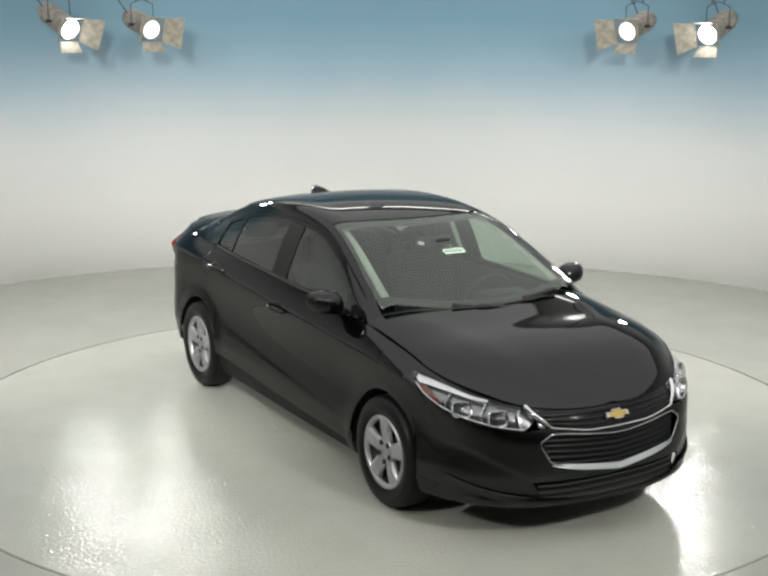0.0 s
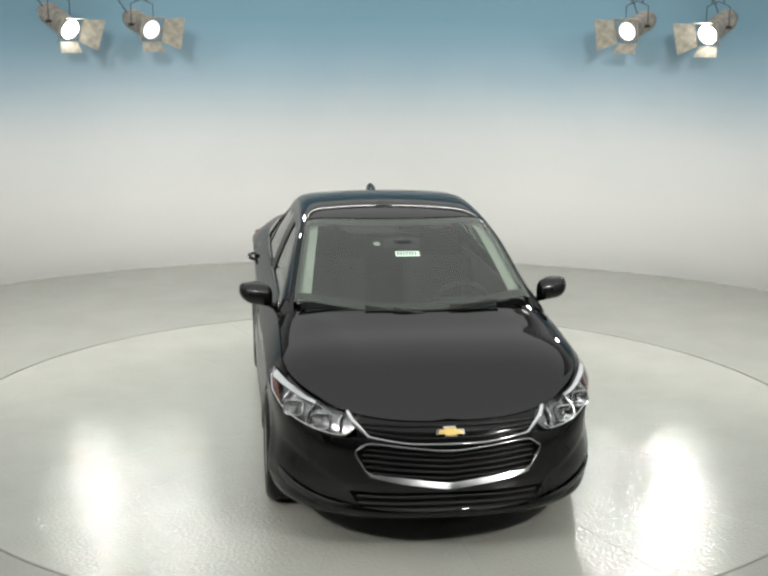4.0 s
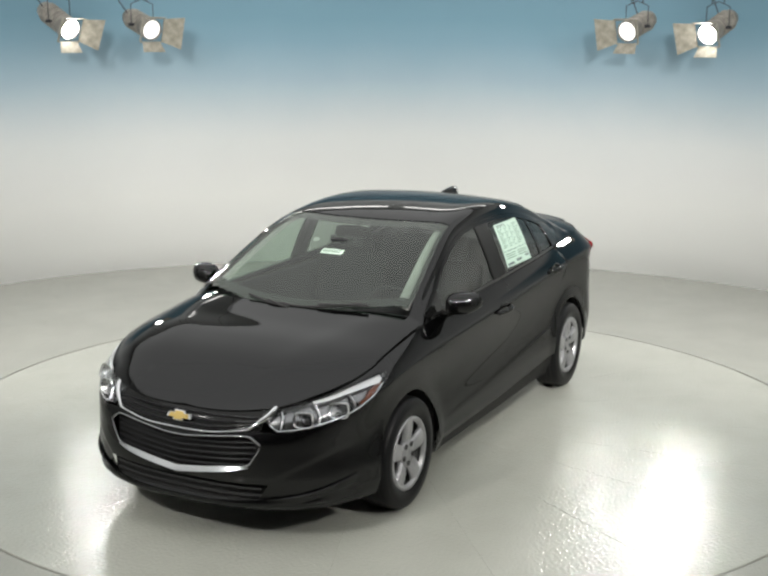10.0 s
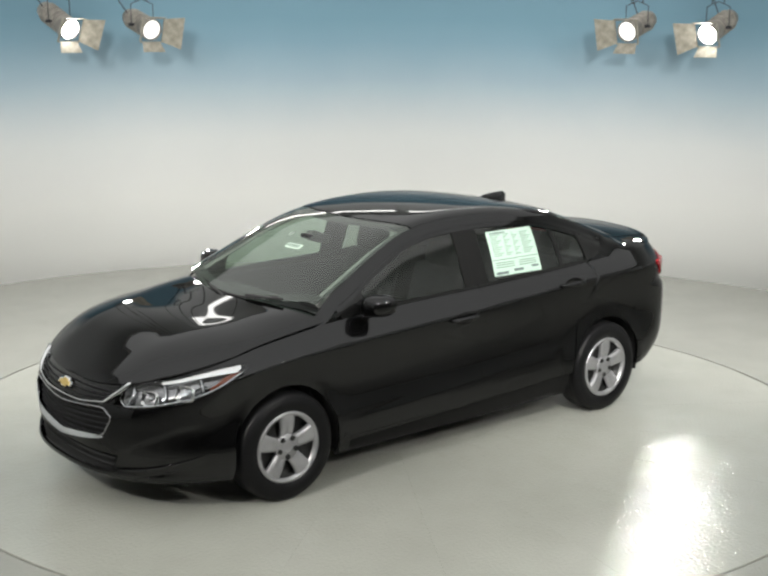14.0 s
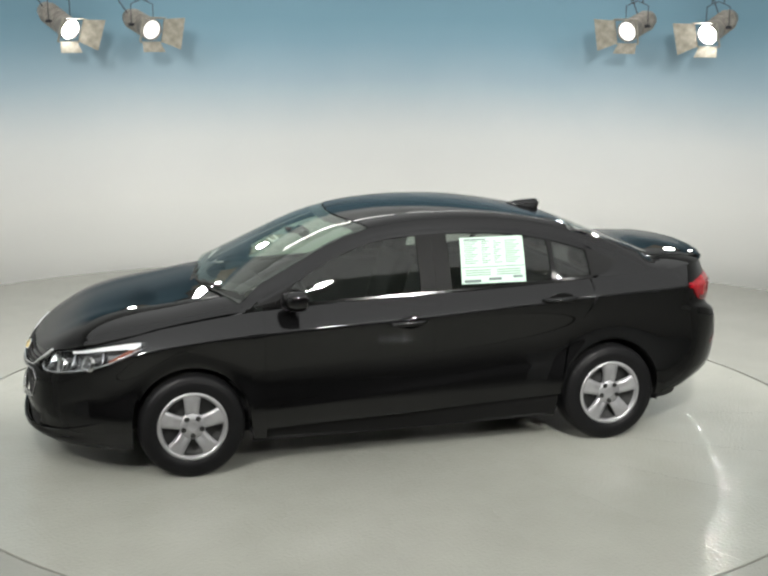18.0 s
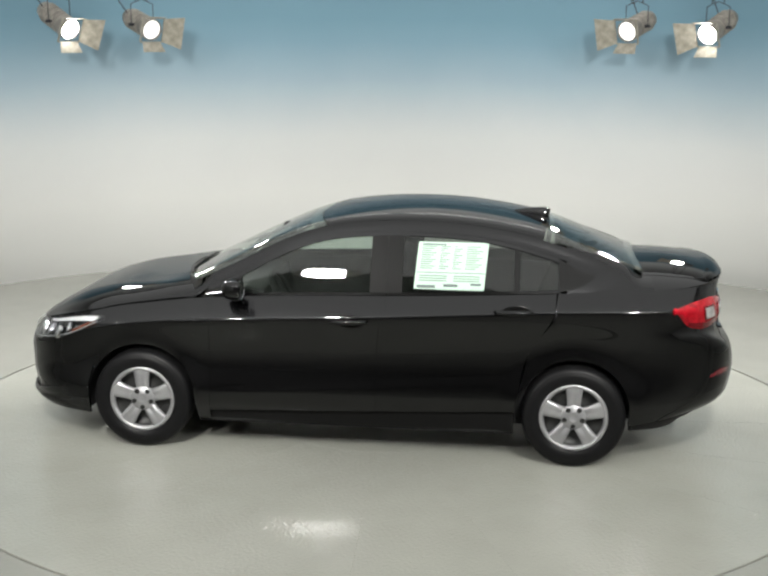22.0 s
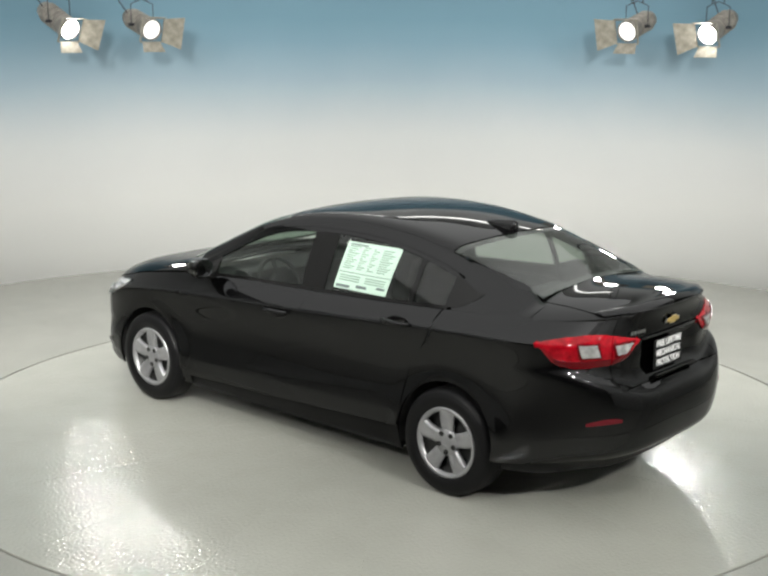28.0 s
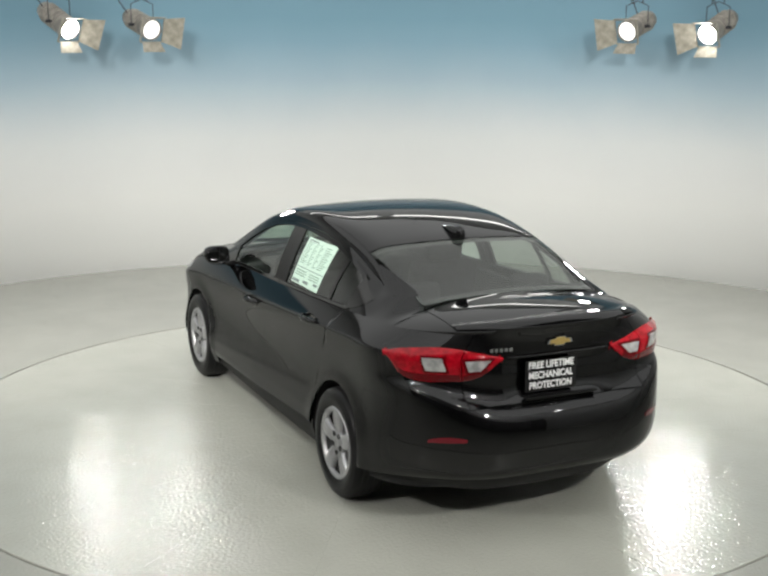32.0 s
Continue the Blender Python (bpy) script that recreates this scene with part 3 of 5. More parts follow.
door_rear = curve((0.2, -0.985), (0.45, -1.01), (0.69, -1.06), (0.85, -1.16), (0.93, -1.205), (1.07, -1.225))
door_edge = curve((-0.985, 0.33), (-1.015, 0.45), (-1.065, 0.69), (-1.165, 0.85), (-1.21, 0.93), (-1.23, 1.058))
mid_gap = curve((0.2, -0.14), (0.6, -0.14), (0.75, -0.145), (0.9, -0.17), (1.06, -0.205))
GAP = 0.0007


def door_low(x):
    """Lower edge of the doors, a little higher towards the rear wheel."""
    return 0.302 - 0.040 * x


def car_body(car):
    for s in (1, -1):
        # front wing, above and behind the wheel arch
        def wing(u, v):
            if u < 0.1:
                sig, zt = lerp(0.91, AXLE - ARCH_R, u / 0.1), 0.205
            else:
                b = lerp(0.0, math.acos(-0.309 / ARCH_R), ((u - 0.1) / 0.9))
                zt = ARCH_Z + ARCH_R * math.sin(b)
                sig = sig_x(AXLE - ARCH_R * math.cos(b), zt)
            return body(sig, lerp(zt, top_z(sig) - GAP, v))

        sheet("front_wing", wing, 51, 44, PAINT, car, "", side=s, flip=True)

        def wing_nose(u, v):
            d = lerp(1.205, 0.37, u)
            sig = NOSE - d
            z1 = top_z(sig) - 0.001
            z0 = min(lamp_top(d) - 0.002, z1 - 0.002)
            return body(sig, lerp(z0, z1, v))

        sheet("wing_nose", wing_nose, 40, 5, PAINT, car, "", 0.02, side=s, flip=True)
        # doors
        def front_door(u, v):
            x = lerp(0.91 - 2 * GAP, mid_gap(lerp(0.307, 1.014, v)) + GAP, u)
            return body(x, lerp(door_low(x), edge_z(x) - 0.002, v))

        fd = sheet("front_door", front_door, 34, 70, PAINT, car, "", side=s)

        def rear_door(u, v):
            z = lerp(0.345, 1.056, v)
            x1 = door_rear(z)
            if z < ARCH_Z + ARCH_R:
                x1 = max(x1, -AXLE + arch_dx(z) + 0.012)
            x = lerp(mid_gap(lerp(0.307, 1.014, v)) - GAP, x1, u)
            return body(x, lerp(door_low(x), edge_z(x) - 0.002, v))

        rd = sheet("rear_door", rear_door, 34, 70, PAINT, car, "", side=s)

        def sill(u, v):
            x = lerp(0.985, -0.985, u)
            return body(x, lerp(0.180, door_low(x) + 0.01, v)) - np.array((0, 0.026, 0))

        sheet("sill", sill, 40, 5, PILLAR, car, "", side=s)

        # rear quarter panel, from the door round the arch to the boot lid
        end = sig_y(0.548, 0.95, False)

        def quarter(u, v):
            if u < 0.62:
                b = lerp(0.0, math.acos(-0.262 / ARCH_R), u / 0.62)
                low = ARCH_Z + ARCH_R * math.sin(b)
                sig = sig_x(-AXLE + ARCH_R * math.cos(b), low)
            else:
                low = ARCH_Z + math.sqrt(ARCH_R**2 - 0.262**2)
                first = sig_x(-AXLE - 0.262, low)
                sig = lerp(first, end, ((u - 0.62) / 0.38) ** 1.5)
                low = lerp(low, 0.7362, min((first - sig) / 0.038, 1))
            high = door_edge(sig) if sig > -1.228 else top_z(sig) - GAP
            return body(sig, lerp(low, max(high, low + 0.002), v))

        sheet("rear_quarter", quarter, 80, 50, PAINT, car, "", side=s)

        # arch liners
        for ax in (AXLE, -AXLE):
            bm = bmesh.new()
            rows = []
            for i in range(25):
                b = math.pi * (i / 24 * 1.16 - 0.08)
                rows.append([bm.verts.new((ax + (ARCH_R + 0.012) * math.cos(b), s * y, ARCH_Z + (ARCH_R + 0.012) * math.sin(b))) for y in (0.865, 0.56)])
            hub = bm.verts.new((ax, s * 0.56, ARCH_Z))
            for p, q in zip(rows, rows[1:]):
                bm.faces.new((p[0], p[1], q[1], q[0]))
                bm.faces.new((p[1], hub, q[1]))
            part("arch_liner", bm, DARK, car)

        # roof rail with the windscreen pillar and the rear pillar
        def ends(x):
            return soft_step((x - 0.90) / 0.19), soft_step((-1.46 - x) / 0.30)

        def rail_low(x, drop=0.022):
            near, far = ends(x)
            z = max(rail_z(x) - drop, edge_z(x) + 0.002)
            return lerp(lerp(z, edge_z(x) - 0.012, near), edge_z(x) - 0.006, far)

        def rail(u, v):
            x = lerp(1.09, -1.285, u)
            near, far = ends(x)
            if v < 0.5:
                k = lerp(0.945, 1.0, v / 0.5)
                y = rail_y(x) * k
                z = greenhouse_top(x, y)
                if near:
                    z = lerp(z, hood_top(x, y) - 0.012, near)
                if far:
                    z = lerp(z, deck_top(x, y) - 0.006, far)
                return np.array((x, y, z))
            z = rail_low(x, (v - 0.5) * 2 * 0.022)
            return np.array((x, glass_side(x, z), z))

        sheet("roof_rail", rail, 70, 19, PAINT, car, "", side=s, flip=True)

        # cabin side: frames, panes, pillar trims
        def side_strip(x0, x1, lo, hi, inset=0.0):
            def at(u, v):
                x = lerp(x0, x1, u)
                a, b = lo(x), hi(x)
                z = lerp(a, max(b, a + 0.002), v)
                return np.array((x, glass_side(x, z) - inset, z))
            return at

        belt = lambda x: edge_z(x) + 0.018
        top = lambda x: rail_z(x) - 0.047
        sheet("window_frame", side_strip(0.93, -0.185, top, lambda x: rail_z(x) - 0.024), 44, 4, PAINT, fd, "", side=s)
        sheet("window_frame", side_strip(-0.1862, -1.236, top, lambda x: rail_z(x) - 0.024), 40, 4, PAINT, rd, "", side=s)
        sheet("belt_moulding", side_strip(0.90, -0.185, lambda x: edge_z(x) + 0.002, belt), 30, 4, GLOSS_BLACK, fd, "", side=s)
        sheet("belt_moulding", side_strip(-0.195, -1.25, lambda x: edge_z(x) + 0.002, belt), 30, 4, GLOSS_BLACK, rd, "", side=s)
        sheet("sail_panel", side_strip(0.95, 0.72, belt, lambda x: min(top(x), edge_z(x) + 0.30), 0.002), 10, 8, GLOSS_BLACK, fd, "", side=s)
        sheet("pillar_trim", side_strip(-0.085, -0.185, belt, top, 0.001), 5, 12, PILLAR, fd, "", side=s)
        sheet("pillar_trim", side_strip(-0.1862, -0.285, belt, top, 0.001), 5, 12, PILLAR, rd, "", side=s)
        sheet("pillar_trim", side_strip(-0.965, -1.0, belt, top, 0.003), 4, 12, GLOSS_BLACK, rd, "", side=s)
        tip = lambda x: min(max((-1.225 - x) / 0.235, 0.0), 1.0)
        sheet("quarter_trim", side_strip(-1.235, -1.46, lambda x: lerp(belt(x) - 0.006, 1.164, tip(x) ** 2.6), lambda x: lerp(rail_z(x) - 0.026, 1.166, tip(x) ** 1.6), -0.003), 20, 10, GLOSS_BLACK, car, "", side=s)
        def rear_pillar(u, v):
            # flows from the roof rail down into the boot's shoulder
            x = lerp(-1.285, -1.80, u)
            z = edge_z(x) - 0.001
            ye = abs(float(body(sig_x(x, z), z)[1]))
            k = soft_step((-1.64 - x) / 0.12)
            yb = rail_y(x) * lerp(0.945, 0.775, soft_step((-1.20 - x) / 0.50))
            cap_z = lambda y: lerp(greenhouse_top(x, y), deck_top(x, y), k)
            if v < 0.7:
                w = v / 0.7
                zz = lerp(edge_z(x), max(rail_z(x), edge_z(x) + 0.004), w)
                old = np.array((x, glass_side(x, zz), zz))
            else:
                y = lerp(rail_y(x), yb, (v - 0.7) / 0.3)
                old = np.array((x, y, cap_z(y)))
            p0, p3 = np.array((ye, z)), np.array((yb, cap_z(yb)))
            d = np.linalg.norm(p3 - p0)
            t0 = np.array((section(x, z) - section(x, z - 0.012), 0.012))
            t3 = np.array((0.02, cap_z(yb + 0.02) - cap_z(yb)))
            p1, p2 = p0 + t0 / np.linalg.norm(t0) * d * 0.25, p3 + t3 / np.linalg.norm(t3) * d * 0.45
            q = p0 * (1 - v) ** 3 + 3 * p1 * v * (1 - v) ** 2 + 3 * p2 * v * v * (1 - v) + p3 * v**3
            smooth = np.array((x, q[0], q[1]))
            return lerp(old, smooth, soft_step((-1.40 - x) / 0.16))

        sheet("rear_pillar", rear_pillar, 40, 24, PAINT, car, "", side=s)
        for ob in (
            sheet("front_window", side_strip(0.72, -0.085, belt, top, 0.010), 24, 12, SIDE_GLASS, fd, "clear greenish glass", 0.004, s, back=False),
            sheet("rear_window", side_strip(-0.285, -0.965, belt, top, 0.010), 22, 12, TINTED, rd, "tinted glass", 0.004, s),
            sheet("quarter_window", side_strip(-1.0, -1.235, belt, top, 0.010), 10, 10, TINTED, rd, "tinted glass", 0.004, s),
        ):
            ob.visible_shadow = False
        # door handles
        for door, x0, z0 in ((fd, 0.03, 0.872), (rd, -0.97, 0.962)):
            bm = bmesh.new()
            path = []
            for i in range(13):
                k = i / 12
                x = x0 + lerp(0.115, -0.115, k)
                y = section(x, z0) + 0.004 + 0.036 * math.sin(math.pi * k) ** 0.5
                path.append((x, s * y, z0 + 0.006 * (k - 0.5)))
            tube(bm, path, lambda k: 0.010 + 0.008 * math.sin(math.pi * k), 10)
            part("door_handle", bm, PAINT, door, "", True)
            bm = bmesh.new()
            lathe(bm, [(0.001, -0.006), (0.03, -0.004), (0.046, 0.0015), (0.049, 0.0)], 24, pose(x0 - 0.015, s * (section(x0, z0) + 0.001), z0 - 0.004, -90 * s, 0, 0) @ Matrix.Diagonal((1.8, 0.85, 1, 1)))
            part("handle_cup", bm, GLOSS_BLACK, door, "", True)

    # bonnet
    def bonnet(u, v):
        k = lerp(-1, 1, u)
        sig = NOSE - abs(k) * (NOSE - 1.605)
        f = body(sig, top_z(sig))
        y0 = math.copysign(max(f[1] - 0.003, 0.0), k)
        kk = y0 / 0.80
        x = lerp(f[0] - 0.004, 1.205 - 0.20 * kk * kk, v)
        y = lerp(y0, kk * 0.787, v)
        z = hood_top(x, y)
        # two soft ridges and a raised middle
        z += 0.004 * math.exp(-(((abs(y) - lerp(0.60, 0.34, (x - 1.1) / 1.1)) / 0.11) ** 2)) * min(v * 6, 1) * min((1 - v) * 6, 1)
        return np.array((x, y, z + 0.002))

    sheet("bonnet", bonnet, 61, 40, PAINT, car, "", flip=False)

    # front bumper, open at the grille
    def hexagon(y, z):
        y = abs(y)
        top = lerp(0.570, 0.610, min(y / 0.40, 1))
        low = lerp(0.392, 0.444, min(y / 0.40, 1))
        if y > 0.40:
            k = (y - 0.40) / 0.075
            top, low = lerp(top, 0.56, k), lerp(low, 0.56, k)
        return low < z < top and y < 0.475

    SEG = 110

    def bumper(u, v):
        z = lerp(0.205, 0.70, v)
        a = max(sig_x(AXLE + arch_dx(z), z), 1.5995)
        sig = lerp(a, 2 * NOSE - a, u)
        d = abs(sig - NOSE)
        top = bump_top(d)
        z = lerp(0.205, top, v)
        p = body(sig, z)
        y = abs(p[1])
        edge = lerp(0.385, 0.545, min(max((y - 0.50) / 0.28, 0.0), 1.0))
        dent = 0.005 * soft_step((edge - z) / 0.045) * soft_step((y - 0.485) / 0.05) * soft_step((p[0] - 1.80) / 0.12)
        return p - dent * np.array((0.8, math.copysign(0.6, p[1]), 0))

    def bumper_keep(u, v):
        p = bumper(u, v)
        if p[0] > 1.9 and hexagon(p[1], p[2]):
            return False
        if p[0] > 2.0 and 0.262 < p[2] < 0.352 and abs(p[1]) < 0.50 - (0.352 - p[2]) * 0.6:
            return False
        return True

    sheet("front_bumper", bumper, 2 * SEG, 84, PAINT, car, "", flip=True, keep=bumper_keep)

    # boot lid: top and rear face
    def boot_top(u, v):
        k = lerp(1, -1, u)
        y0 = 0.545 * k
        r = body(sig_y(y0, 1.1, False), 1.115)
        x0, yc = -1.725 - 0.015 * k * k, 0.538 * k
        x, y = lerp(x0, r[0] + 0.004, v), lerp(yc, y0, v)
        lip = 0.010 * math.exp(-(((v - 0.93) / 0.07) ** 2))
        return np.array((x, y, deck_top(x, y) + 0.003 + lip))

    boot = sheet("boot_lid", boot_top, 44, 22, PAINT, car, "", flip=True)

    def boot_rear(u, v):
        z = lerp(0.74, 1.135, v)
        a = sig_y(0.543, 0.95, False)
        sig = lerp(a, 2 * TAIL - a, u)
        p = skin(sig, z)
        # recess for the plate, under a brow
        w = math.exp(-((p[1] / 0.30) ** 6)) * math.exp(-(((z - 0.87) / 0.10) ** 6))
        return p + np.array((0.022 * w, 0, 0))

    sheet("boot_face", boot_rear, 70, 34, PAINT, boot, "")
    # strips beside the boot lid's top
    for s in (1, -1):
        def shoulder(u, v):
            x = lerp(-1.80, -2.235, u)
            z = edge_z(x)
            ye = abs(float(body(sig_x(x, z), z)[1]))
            yi = min(lerp(0.524, 0.538, u), ye - 0.01)
            y = lerp(ye, yi, v)
            return np.array((x, y, deck_top(x, y)))

        sheet("rear_shoulder", shoulder, 24, 8, PAINT, car, "", side=s)

    # rear bumper
    def rear_bumper(u, v):
        low = lerp(0.285, 0.345, math.sin(math.pi * u) ** 0.8)
        z = lerp(low, 0.7352, v)
        x = -AXLE - arch_dx(z) if z < 0.57 else lerp(-1.612, -1.69, (z - 0.57) / 0.165)
        a = sig_x(x, z)
        p = body(lerp(a, 2 * TAIL - a, u), z)
        # a crisp fold above the valance, which turns under
        k = max(0.0, (low + 0.07 - z) / 0.07) * math.sin(math.pi * u) ** 0.5
        return p + np.array((0.035 * k * k, 0, 0))

    rb = sheet("rear_bumper", rear_bumper, 150, 44, PAINT, car, "")

    def valance(u, v):
        a = sig_x(-1.78, 0.3)
        p = body(lerp(a, 2 * TAIL - a, u), lerp(0.235, 0.37, v))
        return np.array((p[0] * 0.965 - 0.01, p[1] * 0.955, p[2]))

    sheet("rear_valance", valance, 60, 6, DARK, rb, "matt black plastic valance under the bumper", 0.01)

    # roof, windscreen, rear window
    def roof_edge_front(y):
        return 0.305 - 0.10 * (y / 0.56) ** 2

    def roof_edge_rear(y):
        return -1.17 + 0.03 * (y / 0.56) ** 2

    def between(xa, xb, ka, kb, drop=0.0):
        def at(u, v):
            k = lerp(-1, 1, u)
            x = lerp(xa(k * 0.56), xb(k * 0.56), v)
            y = k * rail_y(x) * lerp(ka, kb, v)
            return np.array((x, y, greenhouse_top(x, y) - drop))
        return at

    sheet("roof", between(roof_edge_front, roof_edge_rear, 0.942, 0.942), 70, 40, PAINT, car, "")
    ws = sheet("windscreen", between(lambda y: 1.20 - 0.17 * (y / 0.56) ** 2, lambda y: roof_edge_front(y) + 0.008, 0.938, 0.938, 0.004), 40, 30, GLASS, car, "clear greenish glass", 0.005)
    rw = sheet("rear_window", between(lambda y: roof_edge_rear(y) - 0.006, lambda y: -1.735 - 0.02 * (y / 0.56) ** 2, 0.938, 0.80, 0.004), 40, 24, BACKLIGHT, car, "tinted glass", 0.005)
    ws.visible_shadow = rw.visible_shadow = False
    # dark ceramic border inside the glass
    for ob, fa, fb in ((ws, lambda y: 1.185 - 0.17 * (y / 0.56) ** 2, lambda y: 1.125 - 0.17 * (y / 0.56) ** 2), (ws, lambda y: roof_edge_front(y) + 0.085, lambda y: roof_edge_front(y) + 0.01), (rw, lambda y: roof_edge_rear(y) - 0.01, lambda y: roof_edge_rear(y) - 0.04), (rw, lambda y: -1.685 - 0.02 * (y / 0.56) ** 2, lambda y: -1.73 - 0.02 * (y / 0.56) ** 2)):
        k = 0.78 if fb(0.0) < -1.5 else 0.92
        sheet("glass_border", between(fa, fb, k, k, 0.009), 30, 4, DARK, ob, "", 0.002)

    for k in (-1, 1):
        def side_border(u, v):
            x = lerp(1.03, roof_edge_front(0.53) + 0.01, v)
            y = k * rail_y(x) * lerp(0.905, 0.935, u)
            return np.array((x, y, greenhouse_top(x, y) - 0.010))

        sheet("glass_border", side_border, 4, 24, DARK, ws, "", 0.002)

        def pillar_lining(u, v):
            x = lerp(1.02, roof_edge_front(0.53) + 0.05, v)
            y = k * rail_y(x) * lerp(0.80, 0.91, u)
            return np.array((x - 0.03, y, greenhouse_top(x, y) - 0.045))

        sheet("pillar_lining", pillar_lining, 4, 24, HEADLINER, car, "pale grey pillar lining behind the windscreen", 0.004)

    # cowl between bonnet and glass
    def cowl(u, v):
        k = lerp(-1, 1, u)
        x = lerp(1.225, 1.13, v) - 0.19 * k * k
        y = 0.755 * k
        return np.array((x, y, min(hood_top(x, y), 1.02) - 0.016 - 0.004 * v))

    sheet("cowl_panel", cowl, 30, 5, TRIM, car)
    # floor pan
    bm = bmesh.new()
    box(bm, -1.95, 1.95, -0.50, 0.50, 0.207, 0.23)
    box(bm, -0.97, 0.97, -0.83, 0.83, 0.19, 0.205)
    part("floor_pan", bm, DARK, car)
    return boot, rb


def bump_top(d):
    """Upper edge of the bumper's paint at a distance from the nose, along the skin."""
    f = curve((0.0, 0.600), (0.12, 0.604), (0.24, 0.622), (0.33, 0.632), (0.45, 0.620), (0.70, 0.645), (0.95, 0.70), (1.16, 0.79), (1.21, 0.805))
    return f(d)


def lamp_top(d):
    return curve((0.30, 0.735), (0.45, 0.748), (0.7, 0.775), (0.95, 0.82), (1.16, 0.845), (1.21, 0.845))(d)


def car_front(car):
    # upper grille band with its slats
    def band(u, v):
        d = lerp(0.36, -0.36, u)
        sig = NOSE - d
        return skin(sig, lerp(bump_top(abs(d)) + 0.004, lerp(0.705, 0.738, min(abs(d) / 0.36, 1)), v), -0.010)

    grille = sheet("upper_grille", band, 40, 8, GLOSS_BLACK, car, flip=True)
    for k in range(3):
        bm = bmesh.new()
        tube(bm, [skin(NOSE - lerp(0.33, -0.33, i / 24), lerp(bump_top(abs(lerp(0.33, -0.33, i / 24))) + 0.018, 0.70, (k + 0.5) / 3), -0.004) for i in range(25)], 0.006, 6)
        part("slat", bm, SLAT, grille)
    # chrome line that runs from lamp to lamp
    bm = bmesh.new()
    path = []
    for i in range(61):
        d = lerp(0.43, -0.43, i / 60)
        z = bump_top(abs(d)) + 0.004
        if abs(d) > 0.30:
            z = lerp(bump_top(0.30) + 0.004, 0.742, ((abs(d) - 0.30) / 0.13) ** 0.9)
        path.append(skin(NOSE - d, z, 0.004))
    tube(bm, path, lambda k: 0.0045 + 0.0085 * soft_step((abs(2 * k - 1) - 0.62) / 0.25) * soft_step((1 - abs(2 * k - 1)) / 0.06 + 0.25), 8)
    part("chrome_line", bm, CHROME, car, "thin chrome trim line", True)

    # main grille: recess, slats, chrome surround
    def recess(u, v):
        y = lerp(0.49, -0.49, u)
        z = lerp(0.37, 0.63, v)
        return skin(sig_y(y, 0.5), z, -0.045)

    main = sheet("main_grille", recess, 30, 8, DARK, car, flip=True)
    for k in range(7):
        z = lerp(0.415, 0.60, k / 6)
        w = 0.44 if 0.44 < z < 0.60 else 0.33
        bm = bmesh.new()
        pts = []
        for i in range(25):
            y = lerp(w, -w, i / 24)
            dz = -0.030 * (1 - min(abs(y) / 0.40, 1))
            pts.append(skin(sig_y(y, 0.5), z + dz, -0.026))
        tube(bm, pts, 0.0075, 6, flat=0.8)
        part("slat", bm, SLAT, main)

    def rim_path(n):
        corners = [(0.0, 0.567), (0.40, 0.610), (0.476, 0.560), (0.405, 0.444), (0.0, 0.390), (-0.405, 0.444), (-0.476, 0.560), (-0.40, 0.610)]
        pts = []
        for a, b in zip(corners, corners[1:] + corners[:1]):
            for i in range(n):
                pts.append((lerp(a[0], b[0], i / n), lerp(a[1], b[1], i / n)))
        return pts

    bm = bmesh.new()
    soft = rim_path(10)
    soft = [tuple(np.mean([soft[(i + k) % len(soft)] for k in (-2, -1, 0, 1, 2)], axis=0)) for i in range(len(soft))]
    tube(bm, [skin(sig_y(y, 0.5), z, 0.002) for y, z in soft], 0.0052, 8, closed=True)
    part("chrome_surround", bm, DARK_CHROME, main, "chrome grille surround", True)

    def chin(u, v):
        y = lerp(0.405, -0.405, u)
        f = abs(y) / 0.405
        z0 = lerp(0.390, 0.444, f)
        return skin(sig_y(y, 0.5), z0 + lerp(-0.011, 0.013, v) * (1 - 0.6 * f**6), lerp(0.022 * (1 - 0.8 * f**4), 0.002, v))

    sheet("chrome_bar", chin, 40, 5, SATIN, main, "broad chrome bar under the grille", 0.012, flip=True)
    # badge: a plain gold bow-tie shape
    badge(car, lambda y, z: skin(sig_y(y, 0.66), z, 0.006), 0.660, 0.066, 0.019)

    # lower intake
    def intake(u, v):
        y = lerp(0.52, -0.52, u)
        return skin(sig_y(y, 0.35), lerp(0.255, 0.36, v), -0.03)

    low = sheet("lower_intake", intake, 30, 5, DARK, car, flip=True)
    for k in range(2):
        bm = bmesh.new()
        tube(bm, [skin(sig_y(lerp(0.46, -0.46, i / 20), 0.35), 0.285 + 0.035 * k, -0.012) for i in range(21)], 0.008, 6)
        part("slat", bm, DARK, low)

    def lip(u, v):
        a = sig_x(1.86, 0.25)
        sig = lerp(a, 2 * NOSE - a, u)
        d = abs(sig - NOSE)
        z = lerp(0.248, 0.385, min(d / 1.0, 1) ** 1.9)
        return skin(sig, z + lerp(-0.06, 0.0, v), lerp(-0.02, 0.016, v**0.6) * math.sin(math.pi * u) ** 0.4)

    sheet("spoiler_lip", lip, 90, 9, PAINT, car, "", 0.010, flip=True)
